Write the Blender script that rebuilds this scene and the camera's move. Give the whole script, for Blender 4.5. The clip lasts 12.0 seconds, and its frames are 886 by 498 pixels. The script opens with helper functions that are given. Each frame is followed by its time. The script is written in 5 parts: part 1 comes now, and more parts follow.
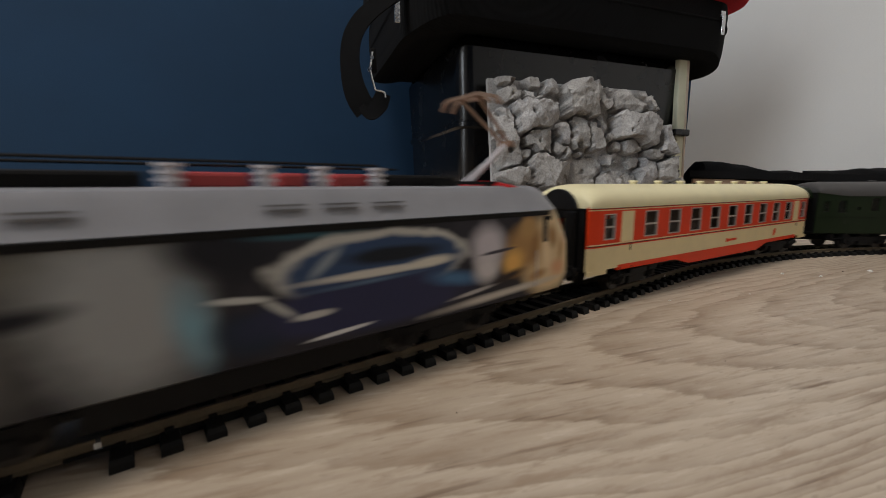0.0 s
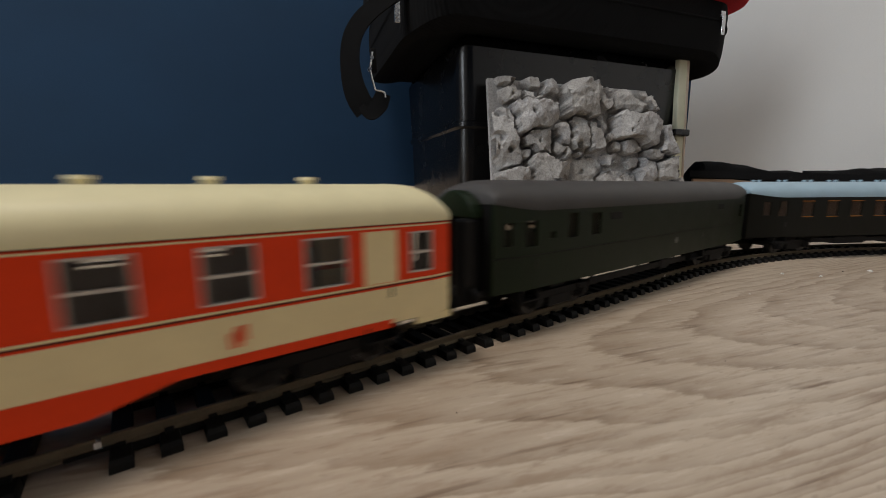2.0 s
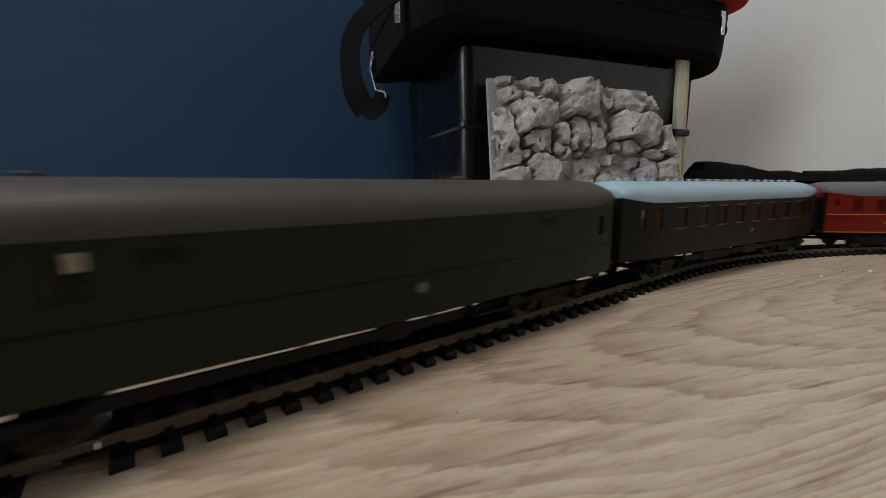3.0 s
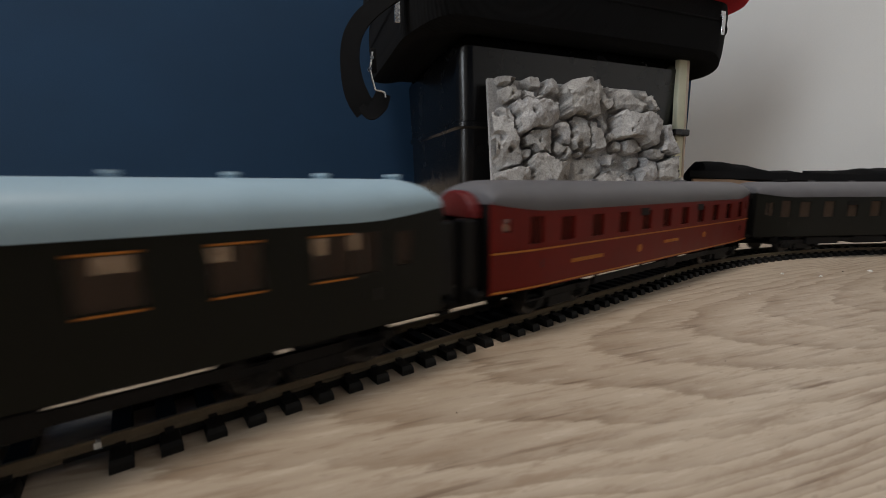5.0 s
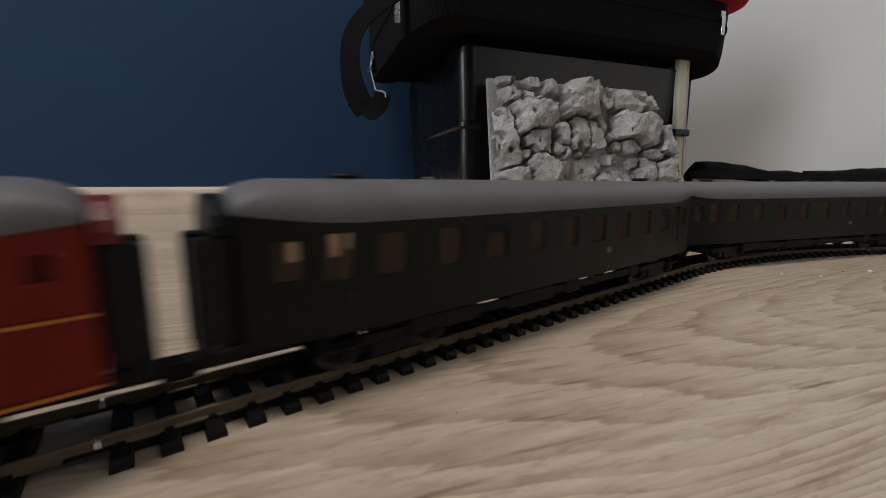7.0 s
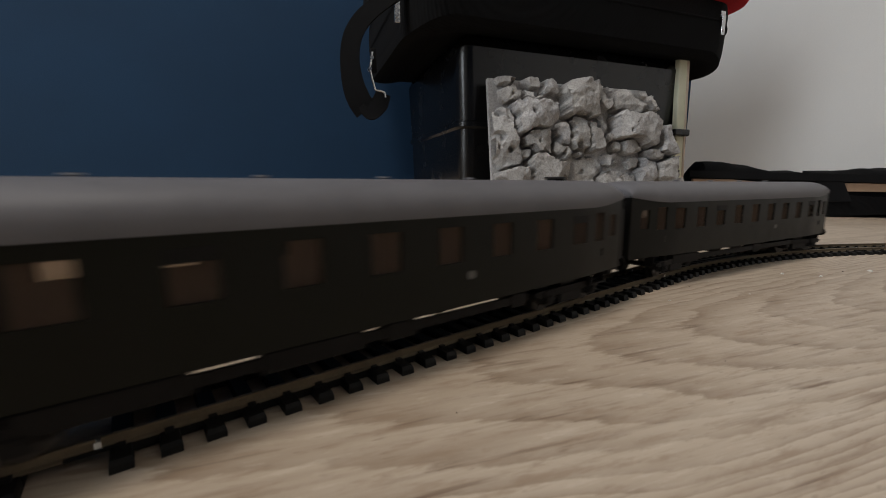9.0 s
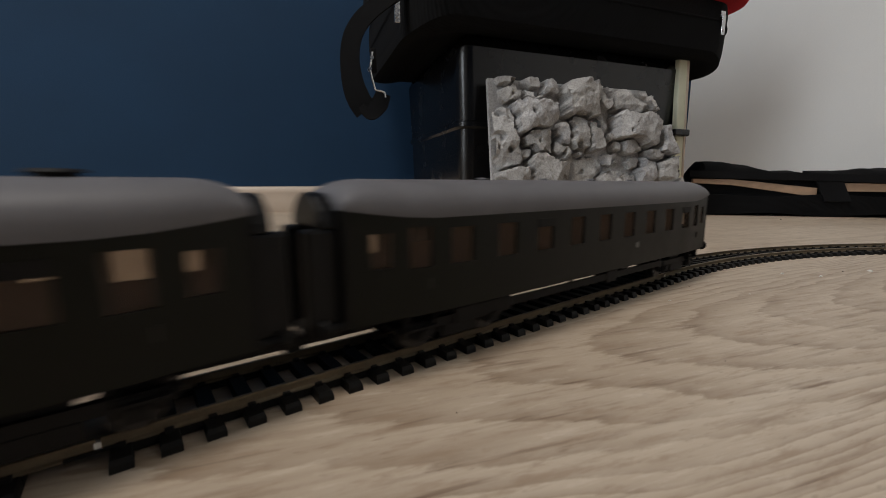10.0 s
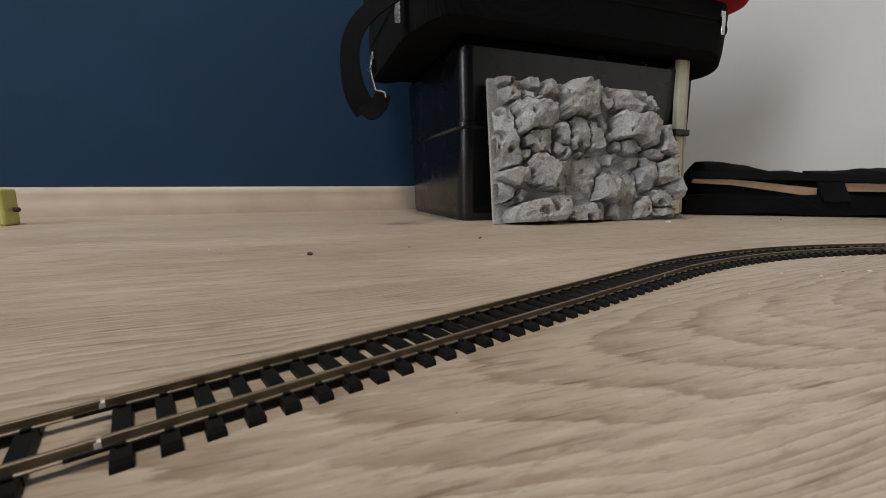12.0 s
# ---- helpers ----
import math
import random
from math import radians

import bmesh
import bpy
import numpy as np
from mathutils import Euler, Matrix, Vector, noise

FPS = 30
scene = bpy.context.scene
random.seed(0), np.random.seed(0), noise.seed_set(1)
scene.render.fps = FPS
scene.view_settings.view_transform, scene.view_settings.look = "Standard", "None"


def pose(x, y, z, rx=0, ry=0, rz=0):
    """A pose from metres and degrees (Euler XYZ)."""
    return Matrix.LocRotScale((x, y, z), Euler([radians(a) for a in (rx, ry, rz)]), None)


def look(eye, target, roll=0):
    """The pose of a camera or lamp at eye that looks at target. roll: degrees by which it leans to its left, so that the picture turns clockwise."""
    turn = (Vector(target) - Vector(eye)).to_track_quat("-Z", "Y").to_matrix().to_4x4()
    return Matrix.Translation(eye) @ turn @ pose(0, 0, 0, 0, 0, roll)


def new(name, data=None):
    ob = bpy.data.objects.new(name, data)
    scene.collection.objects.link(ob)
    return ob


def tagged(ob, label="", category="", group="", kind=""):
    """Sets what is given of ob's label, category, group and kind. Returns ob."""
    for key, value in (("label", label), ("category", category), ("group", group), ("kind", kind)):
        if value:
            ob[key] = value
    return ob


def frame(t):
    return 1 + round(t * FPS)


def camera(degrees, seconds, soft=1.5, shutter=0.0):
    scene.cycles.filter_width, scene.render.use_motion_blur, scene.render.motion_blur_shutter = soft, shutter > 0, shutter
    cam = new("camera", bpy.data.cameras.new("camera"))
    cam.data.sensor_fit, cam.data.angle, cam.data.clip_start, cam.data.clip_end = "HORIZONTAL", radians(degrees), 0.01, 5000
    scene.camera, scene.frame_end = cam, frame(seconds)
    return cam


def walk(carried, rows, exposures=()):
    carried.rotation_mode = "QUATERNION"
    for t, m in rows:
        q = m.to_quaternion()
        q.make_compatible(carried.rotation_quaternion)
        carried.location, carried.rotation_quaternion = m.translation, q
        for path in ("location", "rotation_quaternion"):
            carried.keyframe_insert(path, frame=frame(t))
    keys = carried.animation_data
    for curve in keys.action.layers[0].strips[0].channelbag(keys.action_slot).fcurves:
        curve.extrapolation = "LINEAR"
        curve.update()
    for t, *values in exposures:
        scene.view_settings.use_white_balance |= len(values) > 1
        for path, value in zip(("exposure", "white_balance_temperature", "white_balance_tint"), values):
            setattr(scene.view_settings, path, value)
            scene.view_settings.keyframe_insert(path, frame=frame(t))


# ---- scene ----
cam = camera(95.36, 12.0, soft=0.9, shutter=0.6)
cam.data.dof.use_dof, cam.data.dof.focus_distance, cam.data.dof.aperture_fstop = True, 0.40, 34.0
EYE_HEIGHT = 0.0514
eye_row = look((0, 0, EYE_HEIGHT), (0, math.cos(0.1583), EYE_HEIGHT - math.sin(0.1583)), -0.1)
walk(cam, [(0.0, eye_row), (12.0, eye_row)], [(0.0, -0.27), (11.0, -0.27), (11.7, -0.12), (12.0, -0.12)])

# ---------------------------------------------------------------- light
world = bpy.data.worlds.new("world")
scene.world = world
world.use_nodes = True
sky = world.node_tree.nodes.new("ShaderNodeTexSky")
sky.sky_type, sky.sun_disc = "NISHITA", False
sky.sun_elevation, sky.sun_rotation = radians(32), radians(150)
back = world.node_tree.nodes["Background"]
back.inputs["Strength"].default_value = 0.12
world.node_tree.links.new(sky.outputs[0], back.inputs[0])

# room axes: u runs along the blue wall away from the corner, v runs into the room
WALL_TURN = 0.3386
CORNER = Vector((0.660, 1.128, 0))
U = Vector((-math.cos(WALL_TURN), -math.sin(WALL_TURN), 0))
V = Vector((math.sin(WALL_TURN), -math.cos(WALL_TURN), 0))
ROOM_U, ROOM_V, ROOM_H = 3.3, 4.2, 2.6
ROOM_M = Matrix(((U.x, V.x, 0, CORNER.x), (U.y, V.y, 0, CORNER.y), (0, 0, 1, 0), (0, 0, 0, 1)))


def room(u, v, z=0.0):
    return CORNER + U * u + V * v + Vector((0, 0, z))


# the room's ceiling lamp, above and to the left of the track
lamp = bpy.data.lights.new("ceiling_lamp", "AREA")
lamp.shape, lamp.size = "DISK", 0.45
lamp.energy, lamp.color = 33.0, (1.0, 0.93, 0.865)
lamp_at = room(1.55, 0.75, ROOM_H - 0.2)
new("ceiling_lamp", lamp).matrix_world = look(lamp_at, lamp_at - Vector((0, 0.001, 1)))


# daylight through the tall window in the west wall
WIN_V, WIN_Z = (0.75, 1.75), (0.25, 2.1)
day = bpy.data.lights.new("window_daylight", "AREA")
day.shape, day.size, day.size_y = "RECTANGLE", WIN_V[1] - WIN_V[0], WIN_Z[1] - WIN_Z[0]
day.energy, day.color = 38.0, (0.89, 0.945, 1.0)
day_at = room(ROOM_U + 0.03, sum(WIN_V) / 2, sum(WIN_Z) / 2)
new("window_daylight", day).matrix_world = look(day_at, day_at - U)


# ---------------------------------------------------------------- materials
def material(name, rough=0.5, metal=0.0):
    m = bpy.data.materials.new(name)
    m.use_nodes = True
    b = m.node_tree.nodes["Principled BSDF"]
    b.inputs["Roughness"].default_value, b.inputs["Metallic"].default_value = rough, metal
    return m, m.node_tree, b


def node(tree, kind, **values):
    n = tree.nodes.new(kind)
    for key, value in values.items():
        n.inputs[key.replace("_", " ")].default_value = value
    return n


def ramp(tree, source, stops):
    r = tree.nodes.new("ShaderNodeValToRGB")
    while len(r.color_ramp.elements) < len(stops):
        r.color_ramp.elements.new(0.5)
    for e, (p, c) in zip(r.color_ramp.elements, stops):
        e.position, e.color = p, (*c, 1) if len(c) == 3 else c
    tree.links.new(source, r.inputs[0])
    return r.outputs[0]


def mix(tree, fac, a, b, blend="MIX"):
    m = tree.nodes.new("ShaderNodeMix")
    m.data_type, m.blend_type = "RGBA", blend
    for sock, v in ((m.inputs[0], fac), (m.inputs[6], a), (m.inputs[7], b)):
        if isinstance(v, bpy.types.NodeSocket):
            tree.links.new(v, sock)
        else:
            sock.default_value = (*v, 1) if isinstance(v, tuple) and len(v) == 3 else v
    return m.outputs[2]


def maths(tree, op, a, b=0.0, clamp=False):
    m = tree.nodes.new("ShaderNodeMath")
    m.operation, m.use_clamp = op, clamp
    for sock, v in zip(m.inputs, (a, b)):
        if isinstance(v, bpy.types.NodeSocket):
            tree.links.new(v, sock)
        else:
            sock.default_value = v
    return m.outputs[0]


def coords(tree, scale=(1, 1, 1), kind="Object"):
    c, m = tree.nodes.new("ShaderNodeTexCoord"), tree.nodes.new("ShaderNodeMapping")
    m.inputs["Scale"].default_value = scale
    tree.links.new(c.outputs[kind], m.inputs[0])
    return m.outputs[0]


def noise_tex(tree, vec, scale, detail=4.0, rough=0.55, distort=0.0):
    n = node(tree, "ShaderNodeTexNoise", Scale=scale, Detail=detail, Roughness=rough, Distortion=distort)
    tree.links.new(vec, n.inputs["Vector"])
    return n.outputs[0]


def bump(tree, bsdf, height, strength, distance):
    b = node(tree, "ShaderNodeBump", Strength=strength, Distance=distance)
    tree.links.new(height, b.inputs["Height"])
    tree.links.new(b.outputs[0], bsdf.inputs["Normal"])


def mottled(name, color, rough=0.5, metal=0.0, spread=0.18, scale=60.0, bumps=0.0, fine=900.0, size=0.0004, spec=0.5):
    """A plain surface with stains at one scale and grain at another."""
    m, t, b = material(name, rough, metal)
    vec = coords(t)
    big, small = noise_tex(t, vec, scale, 5.0), noise_tex(t, vec, fine, 3.0)
    dark = tuple(c * (1 - spread) for c in color)
    light = tuple(min(1.0, c * (1 + spread)) for c in color)
    col = ramp(t, big, [(0.3, dark), (0.7, light)])
    col = mix(t, 0.25, col, ramp(t, small, [(0.3, dark), (0.7, light)]))
    t.links.new(col, b.inputs["Base Color"])
    r = maths(t, "MULTIPLY_ADD", big, 0.25)
    r.node.inputs[2].default_value = rough - 0.12
    t.links.new(r, b.inputs["Roughness"])
    b.inputs["Specular IOR Level"].default_value = spec
    if bumps:
        bump(t, b, small, bumps, size)
    return m


def floor_material(name, low, high, heart=None):
    """Oak board; heart: where the tip of a cathedral figure lies on the board."""
    m, t, b = material(name, 0.42)
    info = t.nodes.new("ShaderNodeObjectInfo")
    tc = t.nodes.new("ShaderNodeTexCoord")
    shift = t.nodes.new("ShaderNodeVectorMath")
    shift.operation = "MULTIPLY_ADD"
    comb = t.nodes.new("ShaderNodeCombineXYZ")
    for i, k in enumerate((7.0, 3.0, 11.0)):
        t.links.new(maths(t, "MULTIPLY", info.outputs["Random"], k), comb.inputs[i])
    shift.inputs[1].default_value = (1, 1, 1)
    t.links.new(tc.outputs["Object"], shift.inputs[0])
    t.links.new(comb.outputs[0], shift.inputs[2])

    def stretched(sx, sy):
        mp = t.nodes.new("ShaderNodeMapping")
        mp.inputs["Scale"].default_value = (sx, sy, 1)
        t.links.new(shift.outputs[0], mp.inputs[0])
        return mp.outputs[0]

    # cathedral figure: terraces of a long soft noise, dark on one edge
    swell = noise_tex(t, stretched(4.2, 13.0), 1.0, 1.0, 0.35, 0.6)
    fibre = noise_tex(t, stretched(8.0, 230.0), 1.0, 5.0, 0.65)
    streak = noise_tex(t, stretched(3.0, 60.0), 1.0, 3.0, 0.6)
    dashes = noise_tex(t, stretched(26.0, 420.0), 1.0, 3.0, 0.6)
    cloud = noise_tex(t, stretched(5.0, 11.0), 1.0, 4.0, 0.55)
    speck = noise_tex(t, stretched(180.0, 900.0), 1.0, 2.0, 0.5)
    jag = noise_tex(t, stretched(90.0, 330.0), 1.0, 4.0, 0.7)
    short = noise_tex(t, stretched(55.0, 300.0), 1.0, 5.0, 0.7)
    amount = ramp(t, info.outputs["Random"], [(0.0, (low, low, low)), (1.0, (high, high, high))])
    phase = maths(t, "ADD", maths(t, "MULTIPLY", swell, 11.0), maths(t, "ADD", maths(t, "MULTIPLY", fibre, 0.45), maths(t, "MULTIPLY", jag, 0.35)))
    if heart:
        # nested arches that open towards the corner and straighten out on the near side
        sep = t.nodes.new("ShaderNodeSeparateXYZ")
        t.links.new(tc.outputs["Object"], sep.inputs[0])
        sway = maths(t, "MULTIPLY", maths(t, "SUBTRACT", noise_tex(t, coords(t, (9.0, 30.0, 1.0)), 1.0, 2.0, 0.5), 0.5), 0.022)
        across = maths(t, "ADD", maths(t, "SUBTRACT", sep.outputs[1], heart[1]), sway)
        far, near = maths(t, "MINIMUM", across, 0.0), maths(t, "MAXIMUM", across, 0.0)
        far2, near2 = maths(t, "MULTIPLY", far, far), maths(t, "MULTIPLY", near, near)
        arch = maths(t, "ADD", maths(t, "MULTIPLY", far2, 95.0), maths(t, "ADD", maths(t, "MULTIPLY", near2, 34.0), maths(t, "MULTIPLY", maths(t, "MULTIPLY", near2, near2), 14000.0)))
        along = maths(t, "ADD", maths(t, "SUBTRACT", sep.outputs[0], heart[0]), arch)
        phase = maths(t, "ADD", maths(t, "MULTIPLY", along, -23.0), maths(t, "ADD", maths(t, "MULTIPLY", fibre, 0.55), maths(t, "MULTIPLY", jag, 0.45)))
        amount = maths(t, "MULTIPLY", amount, ramp(t, noise_tex(t, coords(t, (14.0, 50.0, 1.0)), 1.0, 3.0, 0.6), [(0.36, (0.45, 0.45, 0.45)), (0.62, (1, 1, 1))]))
    saw = maths(t, "FRACT", phase)
    ring = ramp(t, saw, [(0.0, (0, 0, 0)), (0.08, (1, 1, 1)), (0.24, (0.6, 0.6, 0.6)), (0.55, (0.25, 0.25, 0.25)), (0.95, (0, 0, 0))])
    ring = maths(t, "MULTIPLY", ring, amount)
    base = ramp(t, cloud, [(0.3, (0.41, 0.325, 0.24)), (0.7, (0.54, 0.45, 0.352))])
    base = mix(t, maths(t, "MULTIPLY", ring, 0.95), base, (0.175, 0.112, 0.066))
    base = mix(t, ramp(t, streak, [(0.50, (0, 0, 0)), (0.72, (0.30, 0.30, 0.30))]), base, (0.30, 0.22, 0.15))
    base = mix(t, ramp(t, streak, [(0.28, (0.2, 0.2, 0.2)), (0.45, (0, 0, 0))]), base, (0.62, 0.54, 0.44))
    base = mix(t, ramp(t, short, [(0.52, (0, 0, 0)), (0.66, (0.55, 0.55, 0.55))]), base, (0.27, 0.185, 0.12))
    base = mix(t, ramp(t, short, [(0.30, (0.5, 0.5, 0.5)), (0.44, (0, 0, 0))]), base, (0.62, 0.53, 0.43))
    base = mix(t, ramp(t, fibre, [(0.50, (0, 0, 0)), (0.75, (0.5, 0.5, 0.5))]), base, (0.27, 0.19, 0.125))
    base = mix(t, maths(t, "MULTIPLY", ramp(t, dashes, [(0.58, (0, 0, 0)), (0.68, (1, 1, 1))]), maths(t, "ADD", ring, 0.30)), base, (0.17, 0.11, 0.07))
    base = mix(t, ramp(t, speck, [(0.66, (0, 0, 0)), (0.74, (0.35, 0.35, 0.35))]), base, (0.20, 0.14, 0.10))
    t.links.new(base, b.inputs["Base Color"])
    rg = maths(t, "MULTIPLY_ADD", cloud, 0.18)
    rg.node.inputs[2].default_value = 0.36
    t.links.new(rg, b.inputs["Roughness"])
    bump(t, b, fibre, 0.12, 0.0004)
    return m


def rock_material():
    m, t, b = material("grey_cast_rock", 0.9)
    vec = coords(t)
    a, c = noise_tex(t, vec, 45.0, 6.0, 0.6), noise_tex(t, vec, 420.0, 5.0, 0.7)
    info = t.nodes.new("ShaderNodeObjectInfo")
    col = ramp(t, a, [(0.3, (0.34, 0.33, 0.32)), (0.55, (0.48, 0.475, 0.465)), (0.75, (0.60, 0.595, 0.585))])
    col = mix(t, ramp(t, c, [(0.35, (0.5, 0.5, 0.5)), (0.6, (0, 0, 0))]), col, (0.12, 0.115, 0.11))
    tint = ramp(t, info.outputs["Random"], [(0.0, (0.80, 0.78, 0.76)), (0.5, (1.0, 0.98, 0.96)), (1.0, (1.0, 1.0, 1.03))])
    col = mix(t, 1.0, col, tint, "MULTIPLY")
    t.links.new(col, b.inputs["Base Color"])
    bump(t, b, maths(t, "ADD", c, a), 0.7, 0.0016)
    return m


def glass_material(name, tint=(0.9, 0.9, 0.88), rough=0.08, gloss=1.0, haze=None):
    m, t, b = material(name)
    t.nodes.remove(b)
    clear, shine = node(t, "ShaderNodeBsdfTransparent", Color=(*tint, 1)), node(t, "ShaderNodeBsdfGlossy", Roughness=rough, Color=(gloss, gloss, gloss, 1))
    rim, blend = node(t, "ShaderNodeLayerWeight", Blend=0.3), t.nodes.new("ShaderNodeMixShader")
    body = clear
    if haze:
        # clouded moulded glazing; its diffuse tint also stands in for the lit interior
        cloud, body = node(t, "ShaderNodeBsdfDiffuse", Color=(*haze, 1)), node(t, "ShaderNodeMixShader", Fac=0.34)
        t.links.new(clear.outputs[0], body.inputs[1])
        t.links.new(cloud.outputs[0], body.inputs[2])
    t.links.new(maths(t, "MULTIPLY_ADD", maths(t, "POWER", rim.outputs["Facing"], 4.0), 0.5), blend.inputs[0])
    blend.inputs[0].links[0].from_node.inputs[2].default_value = 0.04
    t.links.new(body.outputs[0], blend.inputs[1])
    t.links.new(shine.outputs[0], blend.inputs[2])
    t.links.new(blend.outputs[0], t.nodes["Material Output"].inputs[0])
    return m


def fabric_material(name, color, scale=1400.0, strength=0.5, rough=0.85):
    m, t, b = material(name, rough)
    vec = coords(t)
    wv = node(t, "ShaderNodeTexWave", Scale=scale / 6.28, Distortion=1.5, Detail=2.0)
    t.links.new(vec, wv.inputs[0])
    stain = noise_tex(t, vec, 14.0, 5.0)
    dark, light = tuple(c * 0.6 for c in color), tuple(c * 1.5 for c in color)
    t.links.new(mix(t, 0.3, ramp(t, stain, [(0.3, dark), (0.7, light)]), ramp(t, wv.outputs[1], [(0.2, dark), (0.8, light)])), b.inputs["Base Color"])
    bump(t, b, wv.outputs[1], strength, 0.0005)
    b.inputs["Specular IOR Level"].default_value = 0.13
    return m


def livery_material():
    """The engine's printed side: soft airbrushed fields over a dark ground."""
    m, t, b = material("printed_livery", 0.45)
    b.inputs["Specular IOR Level"].default_value = 0.2
    tc, sep = t.nodes.new("ShaderNodeTexCoord"), t.nodes.new("ShaderNodeSeparateXYZ")
    t.links.new(tc.outputs["Object"], sep.inputs[0])
    wob = noise_tex(t, coords(t), 90.0, 3.0, 0.6)
    col = ramp(t, wob, [(0.3, (0.012, 0.012, 0.016)), (0.7, (0.035, 0.033, 0.042))])
    for cx, cz, rx, rz, turn, soft, color in LIVERY:
        ca, sa = math.cos(radians(turn)), math.sin(radians(turn))
        dx, dz = maths(t, "SUBTRACT", sep.outputs[0], cx), maths(t, "SUBTRACT", sep.outputs[2], cz)
        a = maths(t, "ADD", maths(t, "MULTIPLY", dx, ca / rx), maths(t, "MULTIPLY", dz, sa / rx))
        c = maths(t, "ADD", maths(t, "MULTIPLY", dx, -sa / rz), maths(t, "MULTIPLY", dz, ca / rz))
        dist = maths(t, "SQRT", maths(t, "ADD", maths(t, "MULTIPLY", a, a), maths(t, "MULTIPLY", c, c)))
        dist = maths(t, "ADD", dist, maths(t, "MULTIPLY", maths(t, "SUBTRACT", wob, 0.5), 0.5))
        col = mix(t, maths(t, "DIVIDE", maths(t, "SUBTRACT", 1.0, dist), soft, True), col, color)
    t.links.new(col, b.inputs["Base Color"])
    return m


# centre x, centre z, half length, half height, turn, softness, colour
LIVERY = [
    (-0.068, 0.024, 0.044, 0.022, 0, 0.5, (0.152, 0.148, 0.136)),
    (-0.0340, 0.0340, 0.012, 0.006, 0, 0.9, (0.120, 0.112, 0.088)),
    (-0.0210, 0.0245, 0.0150, 0.023, 10, 0.6, (0.336, 0.344, 0.344)),
    (-0.0115, 0.0200, 0.0050, 0.012, 12, 0.9, (0.203, 0.365, 0.446)),
    (-0.0360, 0.0260, 0.011, 0.0024, 5, 0.8, (0.016, 0.016, 0.021)),
    (-0.0050, 0.0338, 0.0125, 0.0062, -8, 0.6, (0.014, 0.014, 0.019)),
    (0.0120, 0.0365, 0.018, 0.0018, 0, 0.8, (0.037, 0.125, 0.163)),
    (-0.0010, 0.0165, 0.0100, 0.0060, -10, 0.5, (0.016, 0.025, 0.045)),
    (0.0300, 0.0278, 0.0285, 0.0092, 0, 0.12, (0.540, 0.527, 0.486)),
    (0.0305, 0.0268, 0.0262, 0.0081, 0, 0.14, (0.037, 0.069, 0.144)),
    (0.0330, 0.0296, 0.0165, 0.0026, 0, 0.5, (0.011, 0.014, 0.021)),
    (0.0150, 0.0295, 0.0070, 0.0016, 40, 0.6, (0.270, 0.311, 0.351)),
    (0.0280, 0.0180, 0.0350, 0.0078, 0, 0.3, (0.030, 0.033, 0.080)),
    (0.0290, 0.0256, 0.0250, 0.0013, 1, 0.5, (0.648, 0.608, 0.540)),
    (0.0440, 0.0263, 0.0110, 0.0018, 3, 0.6, (0.702, 0.661, 0.567)),
    (0.0260, 0.0236, 0.0200, 0.0008, 2, 0.9, (0.100, 0.163, 0.250)),
    (-0.0030, 0.0238, 0.0075, 0.0010, -6, 0.5, (0.540, 0.540, 0.513)),
    (0.0042, 0.0208, 0.0050, 0.0010, -38, 0.5, (0.567, 0.567, 0.527)),
    (0.0118, 0.0179, 0.0060, 0.0010, 2, 0.5, (0.540, 0.527, 0.499)),
    (0.0530, 0.0205, 0.0130, 0.0030, -8, 0.8, (0.074, 0.176, 0.324)),
    (0.0600, 0.0152, 0.0120, 0.0008, 6, 0.6, (0.446, 0.419, 0.405)),
    (0.0180, 0.0370, 0.0450, 0.0012, 0, 0.8, (0.010, 0.010, 0.014)),
    (0.0660, 0.0285, 0.0095, 0.0085, -30, 0.6, (0.608, 0.567, 0.608)),
    (0.0655, 0.0215, 0.007, 0.0055, 0, 0.7, (0.648, 0.608, 0.608)),
    (0.096, 0.023, 0.018, 0.017, 0, 0.35, (0.726, 0.544, 0.314)),
    (0.082, 0.026, 0.012, 0.0105, 20, 0.6, (0.429, 0.240, 0.091)),
    (0.0765, 0.0222, 0.0068, 0.0056, 10, 0.7, (0.850, 0.479, 0.132)),
    (0.075, 0.018, 0.009, 0.0018, 12, 0.7, (0.041, 0.027, 0.021)),
    (0.0835, 0.033, 0.0055, 0.005, 40, 0.6, (0.495, 0.297, 0.115)),
    (0.087, 0.0265, 0.0025, 0.007, -12, 0.7, (0.330, 0.174, 0.066)),
    (0.0935, 0.0235, 0.003, 0.008, 8, 0.7, (0.850, 0.660, 0.413)),
    (0.1, 0.018, 0.0055, 0.004, 0, 0.7, (0.693, 0.363, 0.198)),
    (0.072, 0.0128, 0.035, 0.0017, 3, 0.7, (0.594, 0.544, 0.479)),
    (0.018, 0.0125, 0.01, 0.0007, 4, 0.4, (0.729, 0.729, 0.729)),
    (0.0965, 0.0290, 0.0035, 0.0055, 15, 0.7, (0.360, 0.195, 0.075)),
    (0.1015, 0.0245, 0.0022, 0.0060, -8, 0.7, (0.450, 0.255, 0.105)),
    (0.0890, 0.0165, 0.0060, 0.0022, 10, 0.7, (0.420, 0.225, 0.090)),
    (0.1060, 0.0300, 0.0030, 0.0060, 0, 0.7, (0.690, 0.540, 0.405)),
    (0.0705, 0.0265, 0.0090, 0.0007, 4, 0.5, (0.062, 0.056, 0.075)),
]

